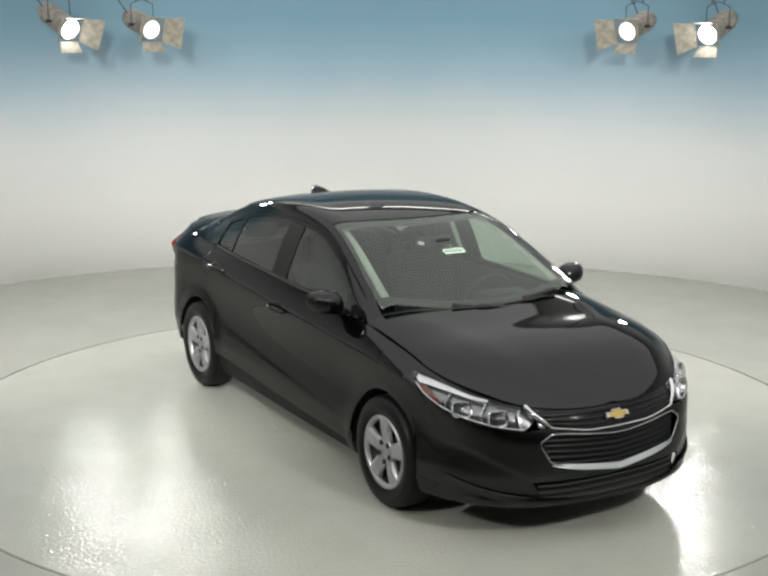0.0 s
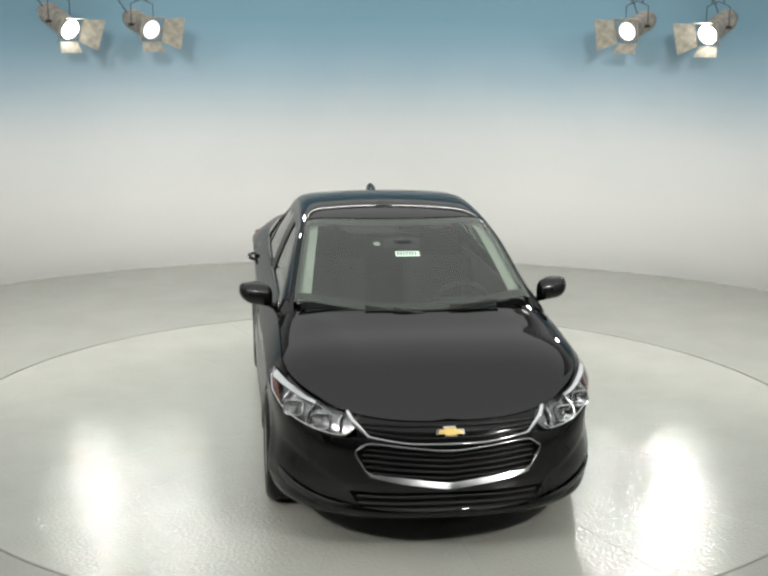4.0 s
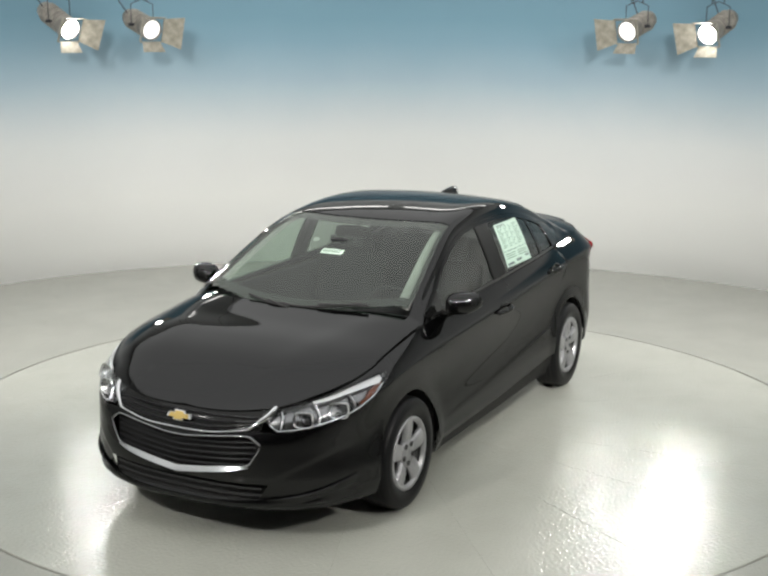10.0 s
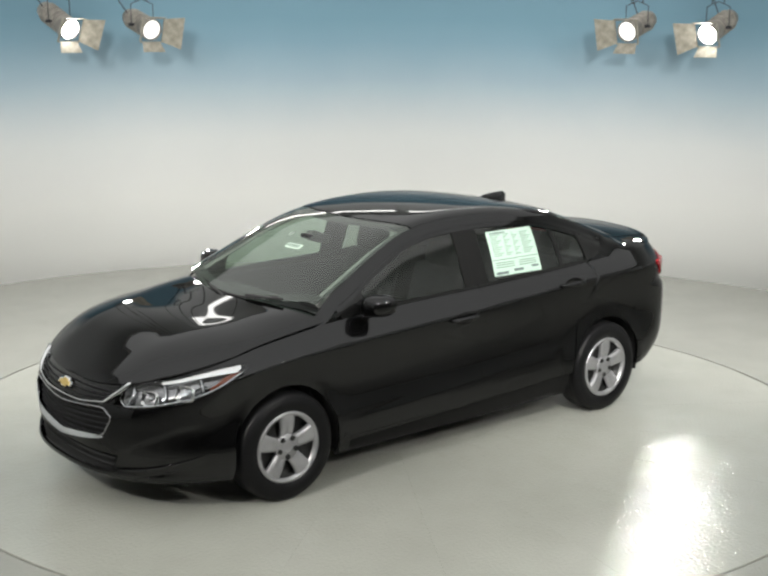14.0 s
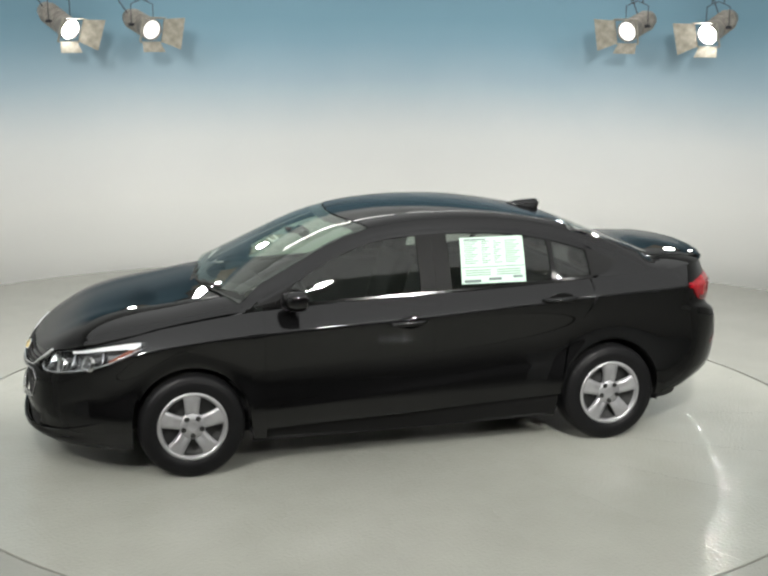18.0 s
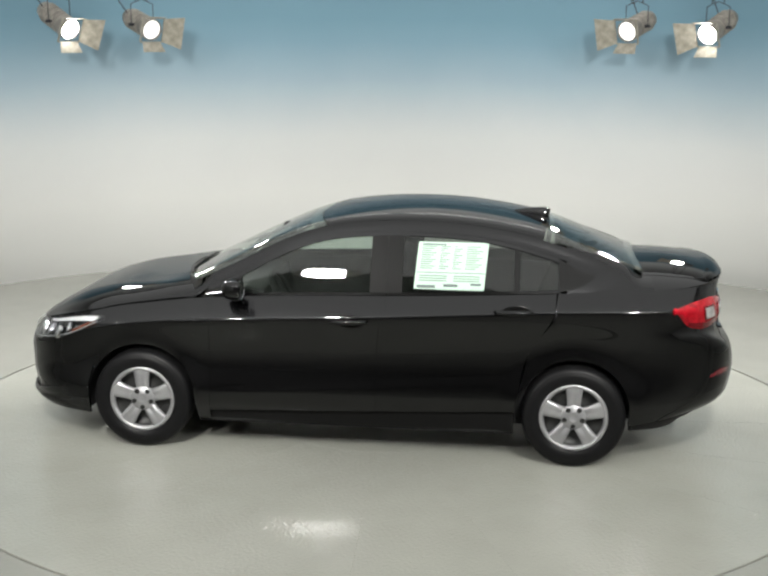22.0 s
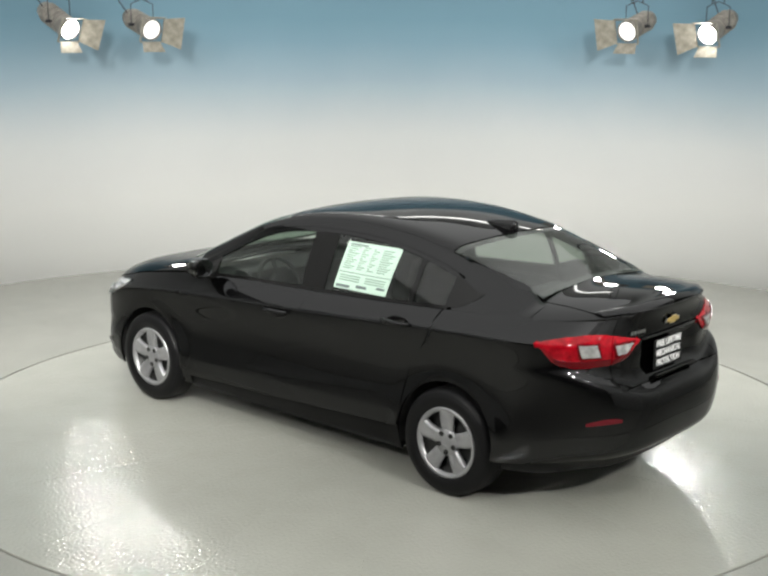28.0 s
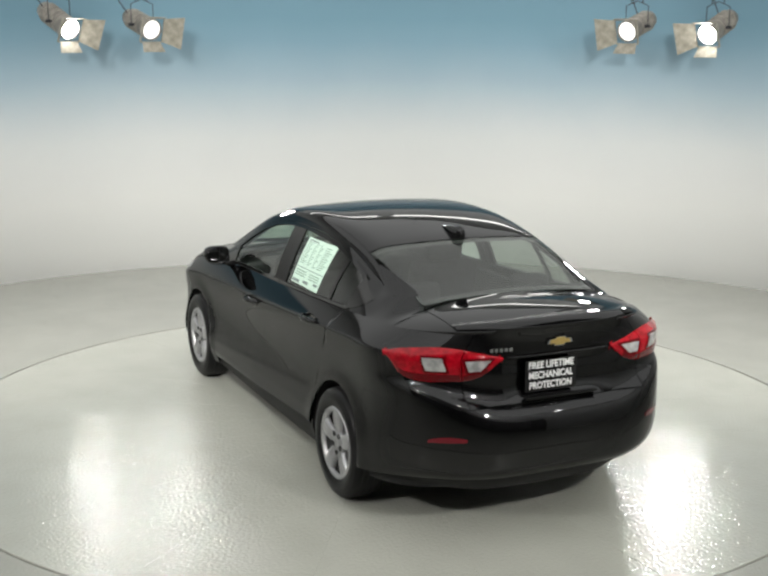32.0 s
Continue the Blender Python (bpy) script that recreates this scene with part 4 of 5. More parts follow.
    # front lamps
    for s in (1, -1):
        lamp = new("headlight")
        lamp.parent = car
        d0, d1 = 1.205, 0.34

        def face(lift, m0=0.0, m1=1.0, e=0.0):
            def at(u, v):
                d = lerp(d0, d1, lerp(m0, m1, u))
                lo, hi = bump_top(d) + 0.006 + e, lamp_top(d) - 0.004 - e
                if d < 0.45:
                    lo = lerp(lo, lerp(lo, hi, 0.6), (0.45 - d) / 0.11)
                return skin(NOSE - d, lerp(lo, max(hi, lo + 0.004), v), lift)
            return at

        sheet("housing", face(-0.035), 34, 8, LAMP_DARK, lamp, "dark silver lamp bowl", 0.004, s, flip=True)
        lens = sheet("lens", face(0.003), 44, 10, LENS, lamp, "clear curved lens", 0.012, s, flip=True)
        lens.visible_shadow = False

        def brow(u, v):
            d = lerp(1.175, 0.66, u)
            hi = lamp_top(d) - 0.010
            return skin(NOSE - d, hi - lerp(0.0, lerp(0.036, 0.010, u**0.7) * min(u / 0.12 + 0.15, 1), v), -0.004)

        sheet("light_bar", brow, 30, 3, WHITE_LENS, lamp, "white light bar along the upper edge", 0.008, s, flip=True)

        bm = bmesh.new()
        edge = []
        for i in range(31):
            d = lerp(1.16, 0.40, i / 30)
            lo = bump_top(d) + 0.014
            if d < 0.45:
                lo = lerp(lo, lerp(lo, lamp_top(d), 0.5), (0.45 - d) / 0.11)
            p = skin(NOSE - d, lo, -0.002)
            edge.append((p[0], s * p[1], p[2]))
        tube(bm, edge, 0.0045, 6)
        part("lower_rim", bm, CHROME, lamp, "thin chrome rim", True)

        def amber(u, v):
            d = lerp(1.15, 0.96, u)
            lo, hi = bump_top(d) + 0.012, lerp(lamp_top(d) - 0.036, bump_top(d) + 0.034, u)
            return skin(NOSE - d, lerp(lo, max(hi, lo + 0.006), v), -0.010)

        sheet("amber_reflector", amber, 8, 4, AMBER, lamp, "amber side reflector", 0.008, s, flip=True)
        for d, r in ((0.80, 0.044), (0.58, 0.044)):
            z = (bump_top(d) + lamp_top(d)) / 2 - 0.008
            p = Vector(skin(NOSE - d, z, -0.022))
            q = Vector(skin(NOSE - d, z, 0.0)) - p
            q = (q.normalized() + Vector((0.9, 0, 0))).normalized()
            p.y *= s
            q.y *= s
            bm = bmesh.new()
            turn = Matrix.Translation(p) @ q.to_track_quat("Z", "Y").to_matrix().to_4x4()
            rings = lathe(bm, [(0.001, -0.026), (0.018, -0.022), (0.036, -0.006), (r, 0.014), (r + 0.004, 0.013), (r + 0.004, -0.01)], 28)
            for ring in rings:
                for v in ring:
                    q4 = (v.co.x**4 + v.co.y**4) ** 0.25
                    k = math.hypot(v.co.x, v.co.y) / q4
                    v.co = turn @ Vector((v.co.x * k * 1.12, v.co.y * k * 0.88, v.co.z))
            part("reflector_bowl", bm, BOWL, lamp, "chrome reflector bowl", True)
            bm = bmesh.new()
            bmesh.ops.create_uvsphere(bm, u_segments=16, v_segments=10, radius=0.012, matrix=turn @ Matrix.Translation((0, 0, -0.008)))
            part("bulb", bm, REFLECTOR, lamp, "", True)
        for d in (0.92, 0.69, 0.47):
            def fin(u, v):
                lo, hi = bump_top(d) + 0.012, lamp_top(d) - 0.026
                return skin(NOSE - d + 0.03 * u - 0.015 + 0.02 * v, lerp(lo, hi, v), lerp(-0.030, -0.006, math.sin(math.pi * u)))

            sheet("divider", fin, 6, 5, REFLECTOR, lamp, "angled chrome divider", 0.003, s, flip=True)


def badge(car, at, z0, w, h):
    """A plain bow-tie shape in gold on a chrome rim."""
    for name, k, mat, lift in (("badge_rim", 1.12, CHROME, 0.0), ("badge", 0.92, GOLD, 0.004)):
        outline = [(-1, -0.5), (-0.42, -0.5), (-0.36, -1), (0.48, -1), (0.42, -0.5), (1, -0.5), (0.90, 0.5), (0.42, 0.5), (0.36, 1), (-0.48, 1), (-0.42, 0.5), (-0.90, 0.5)]
        bm = bmesh.new()
        front = [bm.verts.new(Vector(at(y * w * k, z0 + z * h * k)) + Vector((math.copysign(0.008 + lift, at(0, z0)[0]), 0, 0))) for y, z in outline]
        back = [bm.verts.new(Vector(at(y * w * k * 1.04, z0 + z * h * k * 1.06))) for y, z in outline]
        bm.faces.new(front)
        for i in range(len(front)):
            j = (i + 1) % len(front)
            bm.faces.new((front[i], front[j], back[j], back[i]))
        part(name, bm, mat, car)


def car_rear(car, boot, bumper):
    for s in (1, -1):
        lamp = new("tail_lamp")
        lamp.parent = car
        s0, s1, s2 = sig_x(-1.905, 0.98), sig_y(0.5455, 0.95, False), sig_y(0.33, 0.95, False)
        low = curve((0.0, 0.988), (0.06, 0.965), (0.157, 0.897), (0.27, 0.872), (0.62, 0.868), (0.75, 0.872), (0.88, 0.902), (0.96, 0.945), (1.0, 0.972))
        high = curve((0.0, 0.996), (0.12, 1.014), (0.30, 1.030), (0.5, 1.038), (0.65, 1.032), (0.85, 1.008), (1.0, 0.984))

        def piece(a, b, lift, lo=0.0, hi=1.0):
            def at(u, v):
                k = lerp(a, b, u)
                z0, z1 = low(k), high(k)
                w = lerp(lo, hi, v)
                swell = 0.010 * (1 - abs(2 * w - 1) ** 3)
                return skin(lerp(s0, s2, k), lerp(z0, max(z1, z0 + 0.003), w), lift + swell)
            return at

        def inset(k0, k1, k2, k3, z0, z1):
            """Four-cornered lens: upper edge from k0 to k1, lower from k3 to k2."""
            def at(u, v):
                k = lerp(lerp(k3, k2, u), lerp(k0, k1, u), v)
                return skin(lerp(s0, s2, k), lerp(z0, z1, v), 0.021)
            return at

        cut = (s1 - s0) / (s2 - s0)
        outer = sheet("outer_lens", piece(0.0, cut - 0.005, 0.006), 30, 12, RED, lamp, "red lens on the wing", 0.03, s)
        inner = sheet("inner_lens", piece(cut + 0.005, 1.0, 0.006), 22, 12, RED, lamp, "red lens on the boot lid", 0.03, s)
        sheet("lower_band", piece(0.17, cut - 0.01, 0.0105, 0.03, 0.24), 20, 4, DEEP_RED, outer, "deep red lower band", 0.006, s)
        sheet("lower_band", piece(cut + 0.01, 0.90, 0.0105, 0.03, 0.22), 14, 4, DEEP_RED, inner, "deep red lower band", 0.006, s)
        sheet("inset_frame", inset(0.375, 0.585, 0.622, 0.41, 0.918, 0.993), 10, 6, DEEP_RED, outer, "", 0.008, s)
        sheet("inset_frame", inset(0.72, 0.95, 0.868, 0.745, 0.912, 0.984), 10, 6, DEEP_RED, inner, "", 0.008, s)
        for name, at, host in (("reversing_lens", inset(0.395, 0.565, 0.600, 0.43, 0.928, 0.985), outer), ("clear_lens", inset(0.745, 0.925, 0.850, 0.765, 0.923, 0.974), inner)):
            def raised(u, v, at=at):
                return at(u, v) + np.array((-0.003, 0.002, 0))
            sheet(name, raised, 8, 6, CLEAR_LENS, host, "clear grey lens", 0.006, s)

        def refl(u, v):
            sig = lerp(sig_y(0.71, 0.6, False), sig_y(0.55, 0.6, False), u)
            return skin(sig, lerp(lerp(0.560, 0.572, u), lerp(0.574, 0.590, u) + 0.014 * math.sin(math.pi * u), v), 0.003)

        sheet("rear_reflector", refl, 10, 3, DARK_RED, bumper, "long red reflector", 0.008, s)
    badge(boot, lambda y, z: skin(sig_y(y, 1.0, False), z, 0.006), 1.043, 0.070, 0.022)
    bm = bmesh.new()
    for k in range(5):
        y = 0.40 - k * 0.026
        p = Vector(skin(sig_y(y, 1.0, False), 1.022, 0.006))
        box(bm, p.x - 0.003, p.x + 0.004, y - 0.020, y, 1.012, 1.030)
    part("name_badge", bm, CHROME, boot, "small silver name badge")
    # brow bar over the sign
    bm = bmesh.new()
    tube(bm, [skin(sig_y(lerp(0.30, -0.30, i / 16), 0.9, False), 0.975, 0.004) for i in range(17)], 0.009, 8)
    part("plate_brow", bm, GLOSS_BLACK, boot, "", True)
    # sign where the plate sits
    plate = new("plate_sign")
    plate.parent = boot
    plate["label"] = "black sign with three lines of white capitals"
    x0 = -2.268
    bm = bmesh.new()
    box(bm, x0 - 0.006, x0 + 0.004, -0.100, 0.210, 0.788, 0.955, 0.004)
    part("sign_board", bm, SIGN_BLACK, plate)
    for text, z, w in (("FREE LIFETIME", 0.914, 0.272), ("MECHANICAL", 0.860, 0.268), ("PROTECTION", 0.806, 0.255)):
        c = bpy.data.curves.new("lettering", "FONT")
        c.body, c.align_x, c.size, c.extrude, c.offset = text, "CENTER", 0.05, 0.0008, 0.0012
        tmp = bpy.data.objects.new("lettering", c)
        scene.collection.objects.link(tmp)
        bpy.context.view_layer.update()
        me = bpy.data.meshes.new_from_object(tmp.evaluated_get(bpy.context.evaluated_depsgraph_get()))
        bpy.data.objects.remove(tmp)
        co = np.array([v.co for v in me.vertices])
        width = co[:, 0].max() - co[:, 0].min()
        me.transform(Matrix.Diagonal((w / width, 1.0, 1.0, 1.0)))
        ob = part_mesh("lettering", me, SIGN_WHITE, plate, "white capitals")
        ob.matrix_basis = Matrix.Translation((x0 - 0.0075, 0.058, z)) @ pose(0, 0, 0, 90, 0, -90)
    # keyhole handle strip and towing cover
    bm = bmesh.new()
    box(bm, -2.30, -2.272, -0.22, 0.22, 0.755, 0.768, 0.004)
    part("boot_grip", bm, GLOSS_BLACK, boot)


def wheel(car, x, s):
    """A tyre on a steel wheel under a five-spoke hubcap; z of the build runs outwards."""
    w = new("wheel")
    w.parent = car
    w.matrix_basis = Matrix.Translation((x, s * 0.785, 0.317)) @ pose(0, 0, 0, -90 * s, 0, 0)
    if s < 0:
        w.matrix_basis = w.matrix_basis @ pose(0, 0, 0, 0, 0, 180)
    bm = bmesh.new()
    prof = [(0.196, -0.09), (0.215, -0.104), (0.27, -0.107), (0.298, -0.098), (0.312, -0.08), (0.3165, -0.05), (0.317, 0.0), (0.3165, 0.05), (0.312, 0.08), (0.30, 0.096), (0.285, 0.103), (0.279, 0.1035), (0.276, 0.106), (0.245, 0.106), (0.222, 0.100), (0.210, 0.092), (0.200, 0.086)]
    lathe(bm, prof, 72)
    tyre = part("tyre", bm, RUBBER, w, "black rubber tyre", True)
    bm = bmesh.new()
    for r in (-0.055, -0.02, 0.02, 0.055):
        lathe(bm, [(0.3172, r - 0.005), (0.3174, r - 0.004), (0.3174, r + 0.004), (0.3172, r + 0.005)], 48)
    part("tread_groove", bm, DARK, tyre)
    bm = bmesh.new()
    lathe(bm, [(0.202, 0.085), (0.19, 0.06), (0.17, 0.03), (0.10, 0.035), (0.06, 0.05), (0.001, 0.05)], 48)
    part("rim", bm, STEEL, w, "dark steel wheel", True)
    # hubcap: rim ring and five broad spokes
    cap = new("hubcap")
    cap.parent = w
    cap["label"] = "silver plastic five-spoke hubcap"
    bm = bmesh.new()
    lathe(bm, [(0.180, 0.078), (0.186, 0.094), (0.197, 0.100), (0.207, 0.098), (0.210, 0.088)], 60)
    part("cap_ring", bm, HUBCAP, cap, "", True)
    for k in range(5):
        bm = bmesh.new()
        a0 = math.pi * 2 * k / 5
        grid = []
        for i in range(9):
            t = i / 8
            r = lerp(0.045, 0.190, t)
            half = lerp(0.038, 0.054, t**1.6)
            row = []
            for j in range(9):
                q = lerp(-1, 1, j / 8)
                lat = q * half
                z = 0.079 + 0.016 * t + 0.010 * math.sin(math.pi * t) - 0.010 * abs(q) ** 3
                z -= 0.009 * math.exp(-((q / 0.35) ** 2)) * (1 - t) ** 0.5
                row.append(bm.verts.new((r * math.cos(a0) - lat * math.sin(a0), r * math.sin(a0) + lat * math.cos(a0), z)))
            grid.append(row)
        for i in range(8):
            for j in range(8):
                bm.faces.new((grid[i][j], grid[i + 1][j], grid[i + 1][j + 1], grid[i][j + 1]))
        for i in range(8):
            for j in (0, 8):
                lo = [bm.verts.new(grid[m][j].co - Vector((0, 0, 0.022))) for m in (i, i + 1)]
                bm.faces.new((grid[i][j], grid[i + 1][j], lo[1], lo[0]))
        part("spoke", bm, HUBCAP, cap, "", True)
    bm = bmesh.new()
    lathe(bm, [(0.078, 0.060), (0.080, 0.079), (0.074, 0.0865), (0.034, 0.0845), (0.027, 0.088), (0.024, 0.086), (0.001, 0.087)], 36)
    part("centre_cap", bm, HUBCAP, cap, "", True)
    for k in range(5):
        a = math.pi * 2 * (k + 0.5) / 5
        bm = bmesh.new()
        lathe(bm, [(0.0155, 0.080), (0.0152, 0.0915), (0.0115, 0.0912), (0.0105, 0.087), (0.001, 0.088)], 12, Matrix.Translation((0.057 * math.cos(a), 0.057 * math.sin(a), 0)))
        part("lug_nut", bm, TRIM, cap, "dark wheel nut")
    bm = bmesh.new()
    lathe(bm, [(0.001, 0.0), (0.13, 0.0), (0.13, -0.02)], 36)
    part("brake_disc", bm, STEEL, w, "", True)
    # one spoke points straight up
    cap.matrix_basis = pose(0, 0, 0, 0, 0, -90)
    return w


def mirrors(car):
    for s in (1, -1):
        m = new("wing_mirror")
        m.parent = car
        bm = bmesh.new()
        bmesh.ops.create_uvsphere(bm, u_segments=28, v_segments=18, radius=1.0)
        for v in bm.verts:
            p = v.co.copy()
            k = 1.0 if p.x > 0 else 0.30
            sq = lambda t, e: math.copysign(abs(t) ** e, t)
            # taller towards the car, with a flat underside that climbs outwards
            tall = 0.070 - 0.014 * p.y
            v.co = Vector((0.715 + p.x * 0.095 * k - 0.030 * p.y, s * (0.915 + sq(p.y, 0.62) * 0.100), 1.045 + 0.020 * p.y + sq(p.z, 0.62) * tall * (1.0 if p.z > 0 else 0.88)))
        part("mirror_shell", bm, PAINT, m, "", True)
        bm = bmesh.new()
        lathe(bm, [(0.001, 0.0), (0.9, 0.0), (1.0, -0.05), (1.0, -0.1)], 28, Matrix.Translation((0.688, s * 0.927, 1.055)) @ Matrix((((0, 0, 0.02, 0), (0.088, 0, 0, 0), (0, 0.060, 0, 0), (0, 0, 0, 1)))))
        part("mirror_glass", bm, CHROME, m, "mirror glass")
        bm = bmesh.new()
        tube(bm, [(0.745, s * 0.765, 0.985), (0.738, s * 0.815, 0.975), (0.725, s * 0.862, 1.00)], lambda t: lerp(0.026, 0.026, t), 12, flat=0.8)
        part("mirror_arm", bm, GLOSS_BLACK, m, "", True)


def car_details(car):
    # shark-fin aerial
    bm = bmesh.new()
    rows = []
    for i in range(11):
        t = i / 10
        x = lerp(-0.945, -1.165, t)
        base = greenhouse_top(x, 0) - 0.004
        tip = base + 0.006 + 0.066 * t**0.8 if t < 0.95 else base + 0.058
        w = 0.030 * math.sin(math.pi * min(t * 0.55 + 0.08, 0.9)) + 0.004
        row = []
        for j in range(9):
            b = math.pi * j / 8
            row.append(bm.verts.new((x - 0.02 * math.sin(b) * t, w * math.cos(b), lerp(base, tip, math.sin(b) ** 0.7 if 0 < j < 8 else 0))))
        rows.append(row)
    for p, q in zip(rows, rows[1:]):
        for j in range(8):
            bm.faces.new((p[j], p[j + 1], q[j + 1], q[j]))
    bm.faces.new(rows[-1])
    bm.faces.new(rows[0][::-1])
    part("roof_aerial", bm, PAINT, car, "black shark-fin aerial", True)
    # wipers
    for y0, y1, x0 in ((0.44, -0.06, 1.226), (0.02, -0.30, 1.226)):
        w = new("wiper")
        w.parent = car
        def on(y, k=0.0):
            x = x0 - 0.17 * (y / 0.56) ** 2 + k
            return Vector((x, y, greenhouse_top(x, y) + 0.008))
        bm = bmesh.new()
        tube(bm, [on(lerp(y0, y1, i / 12), lerp(-0.01, -0.03, i / 12)) for i in range(13)], 0.007, 6)
        part("blade", bm, DARK, w)
        bm = bmesh.new()
        tube(bm, [on(y0 + 0.05, 0.02), on(lerp(y0, y1, 0.3), -0.012) + Vector((0, 0, 0.010)), on((y0 + y1) / 2, -0.03) + Vector((0, 0, 0.008))], 0.008, 6)
        part("arm", bm, DARK, w)
    # sheet of paper on the rear side window
    z0, z1, xa, xb = 1.062, 1.335, -0.375, -0.805

    def paper(u, v):
        x, z = lerp(xa, xb, u), lerp(z0, z1, v)
        return np.array((x + 0.02 * (1 - v), glass_side(x, z) - 0.008, z))

    st = sheet("window_sticker", paper, 10, 8, PAPER, car, "pale green price sheet with small print", 0.001)

    def mark(a, b, c, d, mat):
        def at(u, v):
            return np.array(paper(lerp(a, b, u), lerp(c, d, v))) + np.array((0, 0.0016, 0))
        sheet("print_bar", at, 3, 2, mat, st, "", 0.0004)

    for k in range(11):
        for c0, c1 in ((0.06, 0.27), (0.33, 0.46), (0.52, 0.64), (0.70, 0.93)):
            mark(c0, c1 - 0.04 * ((k * 7 + int(c0 * 10)) % 3), 0.90 - 0.046 * k, 0.917 - 0.046 * k, GREEN_INK)
    mark(0.06, 0.40, 0.935, 0.965, INK)
    mark(0.0, 1.0, 0.352, 0.366, INK)
    for k in range(3):
        mark(0.06, 0.45, 0.28 - 0.05 * k, 0.30 - 0.05 * k, GREEN_INK)
        mark(0.55, 0.92, 0.28 - 0.05 * k, 0.30 - 0.05 * k, GREEN_INK)
    mark(0.04, 0.30, 0.03, 0.09, INK)
    mark(0.42, 0.62, 0.06, 0.12, INK)
    mark(0.80, 0.95, 0.10, 0.15, INK)
    # stock label behind the windscreen
    def label(u, v):
        y = lerp(-0.062, 0.086, u)
        x = lerp(0.715, 0.668, v)
        return np.array((x, y, greenhouse_top(x, y) - 0.012))

    lb = sheet("screen_label", label, 6, 3, LABEL, car, "white paper label with dark print", 0.001)
    for k in range(7):
        def digit(u, v, k=k):
            return np.array(label(lerp(0.08 + 0.12 * k, 0.15 + 0.12 * k, u), lerp(0.2, 0.8, v))) + np.array((0, 0, 0.0016))
        sheet("print_bar", digit, 2, 2, INK, lb, "", 0.0004)
    bm = bmesh.new()
    x, y = 0.585, -0.165
    lathe(bm, [(0.001, 0.0), (0.022, 0.0), (0.022, -0.001)], 24, Matrix.Translation((x, y, greenhouse_top(x, y) - 0.012)) @ pose(0, 0, 0, 0, 25, 0))
    part("round_sticker", bm, CLEAR_LENS, car, "small round pale sticker")


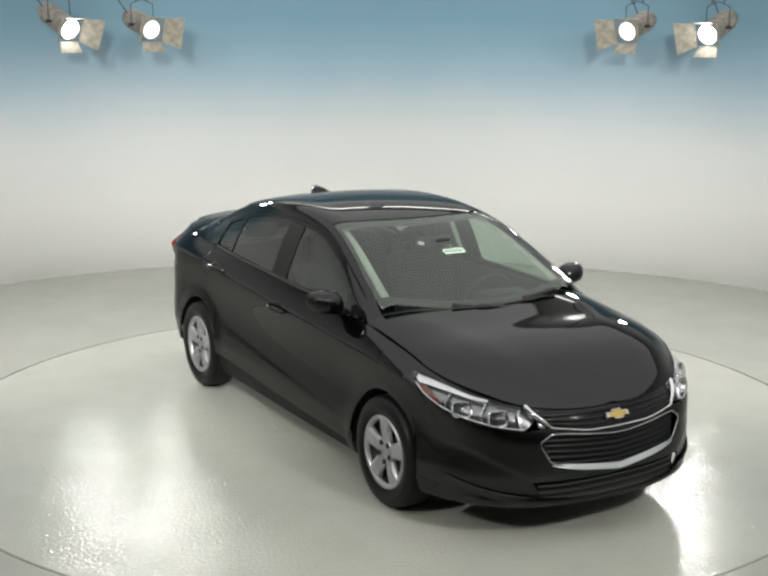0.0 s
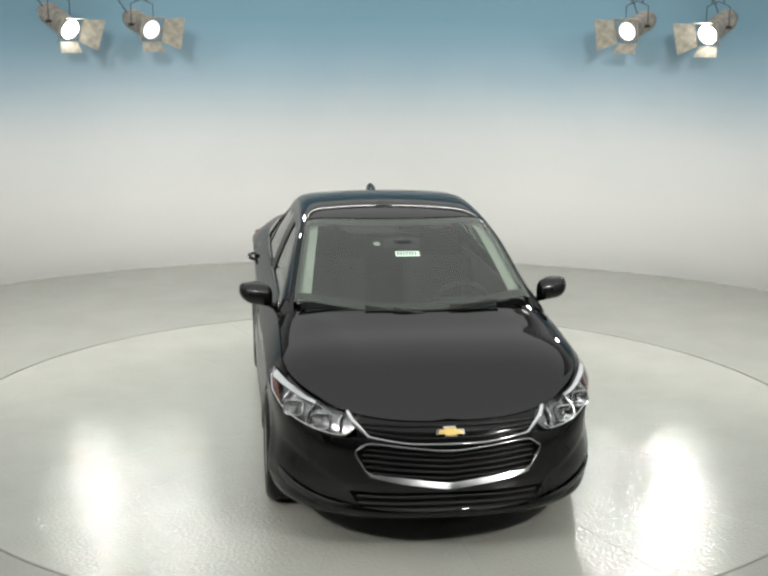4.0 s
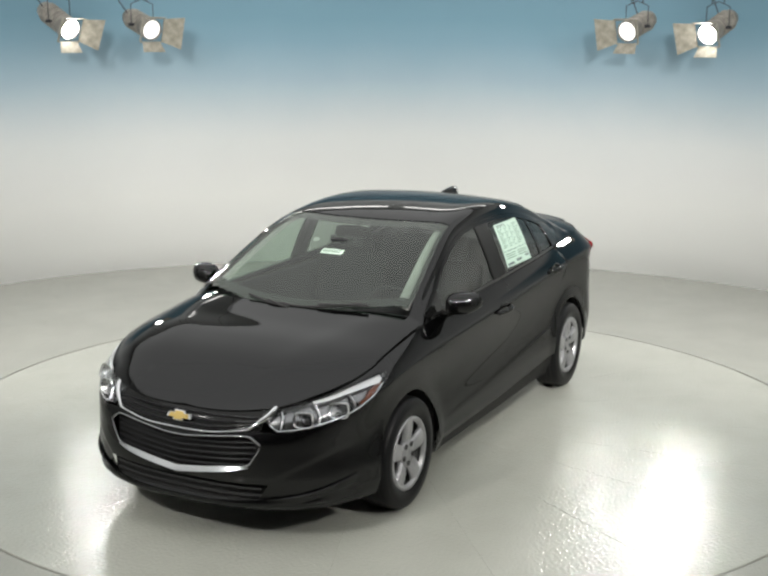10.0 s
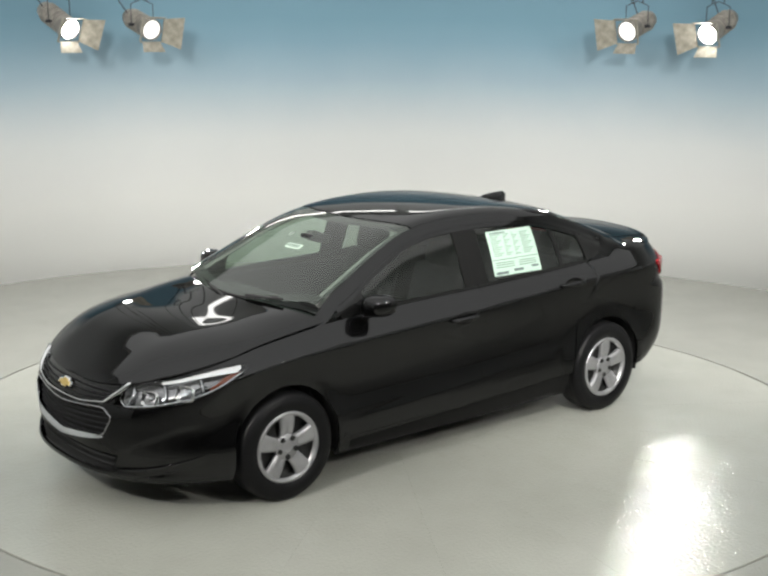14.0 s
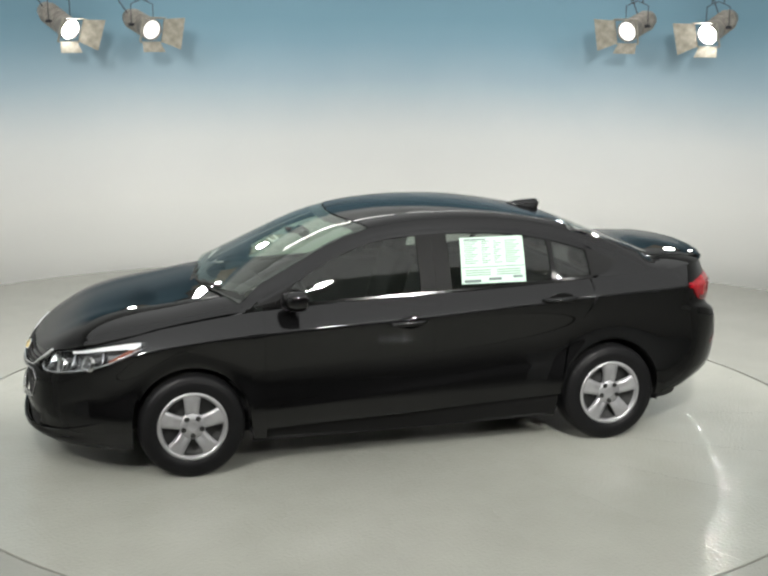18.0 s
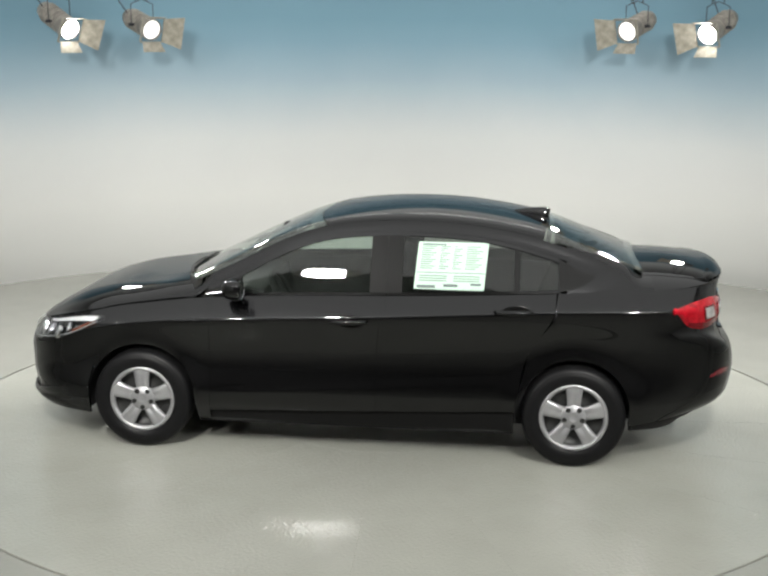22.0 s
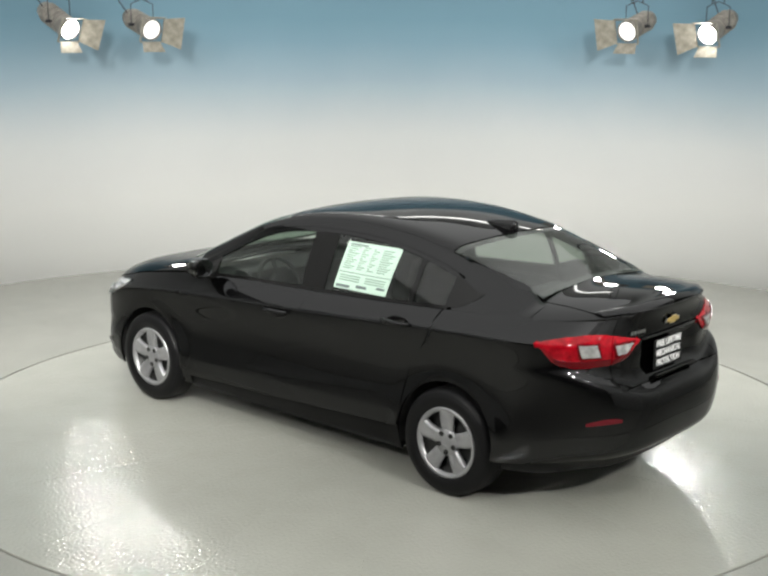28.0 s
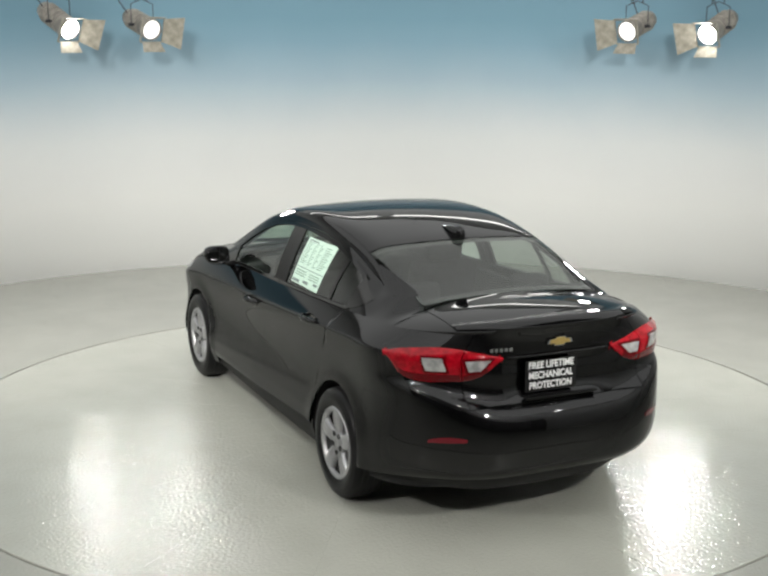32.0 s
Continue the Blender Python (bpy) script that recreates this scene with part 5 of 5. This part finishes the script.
def cabin(car):
    inside = new("interior")
    inside.parent = car
    bm = bmesh.new()
    box(bm, 0.70, 1.12, -0.70, 0.70, 0.62, 0.945, 0.05)
    part("dashboard", bm, CABIN, inside, "dark grey dashboard")
    bm = bmesh.new()
    box(bm, 0.62, 0.80, 0.20, 0.56, 0.90, 0.985, 0.03)
    part("gauge_hood", bm, CABIN, inside)
    bm = bmesh.new()
    box(bm, -0.1, 0.72, -0.12, 0.12, 0.25, 0.55, 0.03)
    part("console", bm, CABIN, inside)
    bm = bmesh.new()
    turn = Matrix.Translation((0.53, 0.38, 0.90)) @ pose(0, 0, 0, 0, -65, 0)
    ring = [turn @ Vector((0.18 * math.cos(2 * math.pi * i / 40), 0.18 * math.sin(2 * math.pi * i / 40), 0)) for i in range(40)]
    tube(bm, ring, 0.015, 8, closed=True)
    part("steering_wheel", bm, CABIN, inside, "dark steering wheel", True)
    bm = bmesh.new()
    lathe(bm, [(0.001, 0.015), (0.06, 0.01), (0.075, -0.02), (0.04, -0.05)], 24, turn)
    for a in (0, 2.2, 4.1):
        rod(bm, turn @ Vector((0.05 * math.cos(a), 0.05 * math.sin(a), 0)), turn @ Vector((0.175 * math.cos(a), 0.175 * math.sin(a), 0)), 0.014, 8)
    part("wheel_hub", bm, CABIN, inside)
    for y in (0.37, -0.37):
        bm = bmesh.new()
        box(bm, -0.10, 0.42, y - 0.25, y + 0.25, 0.36, 0.56, 0.06)
        part("front_seat_cushion", bm, CLOTH, inside, "", True)
        bm = bmesh.new()
        box(bm, -0.08, 0.07, y - 0.24, y + 0.24, 0.0, 0.62, 0.06, Matrix.Translation((-0.10, 0, 0.50)) @ pose(0, 0, 0, 0, -17, 0))
        part("front_seat_back", bm, CLOTH, inside, "", True)
        bm = bmesh.new()
        box(bm, -0.05, 0.06, y - 0.13, y + 0.13, 0.64, 0.82, 0.045, Matrix.Translation((-0.09, 0, 0.47)) @ pose(0, 0, 0, 0, -14, 0))
        part("headrest", bm, CLOTH, inside, "", True)
    bm = bmesh.new()
    box(bm, -1.05, -0.55, -0.66, 0.66, 0.36, 0.56, 0.06)
    part("rear_seat_cushion", bm, CLOTH, inside, "", True)
    bm = bmesh.new()
    box(bm, -0.09, 0.06, -0.64, 0.64, 0.0, 0.60, 0.06, Matrix.Translation((-1.06, 0, 0.50)) @ pose(0, 0, 0, 0, -24, 0))
    part("rear_seat_back", bm, CLOTH, inside, "", True)
    for y in (0.36, -0.36):
        bm = bmesh.new()
        box(bm, -1.40, -1.30, y - 0.12, y + 0.12, 1.08, 1.20, 0.035)
        part("headrest", bm, CLOTH, inside, "", True)
    bm = bmesh.new()
    box(bm, -1.75, -1.28, -0.64, 0.64, 1.04, 1.075, 0.01)
    part("parcel_shelf", bm, CABIN, inside)
    for s in (1, -1):
        bm = bmesh.new()
        box(bm, -1.2, 0.9, s * 0.735 - 0.02, s * 0.735 + 0.02, 0.25, 0.985, 0.015)
        part("door_lining", bm, CABIN, inside)
    bm = bmesh.new()
    box(bm, -1.2, 1.1, -0.74, 0.74, 0.22, 0.27)
    part("carpet", bm, CABIN, inside)
    bm = bmesh.new()
    box(bm, 0.66, 1.15, -0.70, 0.70, 0.24, 0.62)
    part("bulkhead", bm, DARK, inside)

    def lining(u, v):
        x = lerp(0.28, -1.12, v)
        y = lerp(-0.9, 0.9, u) * rail_y(x)
        return np.array((x, y, greenhouse_top(x, y) - 0.035))

    sheet("headliner", lining, 20, 16, HEADLINER, inside, "light grey headliner", 0.004)
    bm = bmesh.new()
    box(bm, 0.47, 0.50, -0.12, 0.12, 1.27, 1.335, 0.012)
    rod(bm, (0.49, 0, 1.33), (0.53, 0, 1.345), 0.012)
    part("rear_view_mirror", bm, CABIN, inside, "dark rear-view mirror")
    bm = bmesh.new()
    box(bm, 0.49, 0.60, -0.05, 0.05, 1.305, 1.335, 0.01)
    part("sensor_cover", bm, CABIN, inside)


def build_car():
    car = tagged(new("car"), "glossy black four-door saloon with silver hubcaps on the turntable", "car")
    boot, bumper = car_body(car)
    car_front(car)
    car_rear(car, boot, bumper)
    for x in (AXLE, -AXLE):
        for s in (1, -1):
            wheel(car, x, s)
    mirrors(car)
    cabin(car)
    car_details(car)
    return car


CAR = build_car()


# ---- what moves ----
def motions():
    table_rows, car_rows = [], []
    for k in range(33):
        t = float(k)
        a = TURN_START + TURN_RATE * t
        spin = pose(0, 0, 0, 0, 0, a)
        car_rows.append((t, Matrix.Translation(spin @ CAR_OFF) @ spin))
        table_rows.append((t, pose(0, 0, 0, 0, 0, TURN_RATE * t)))
    walk(TABLE, table_rows)
    walk(CAR, car_rows)


motions()
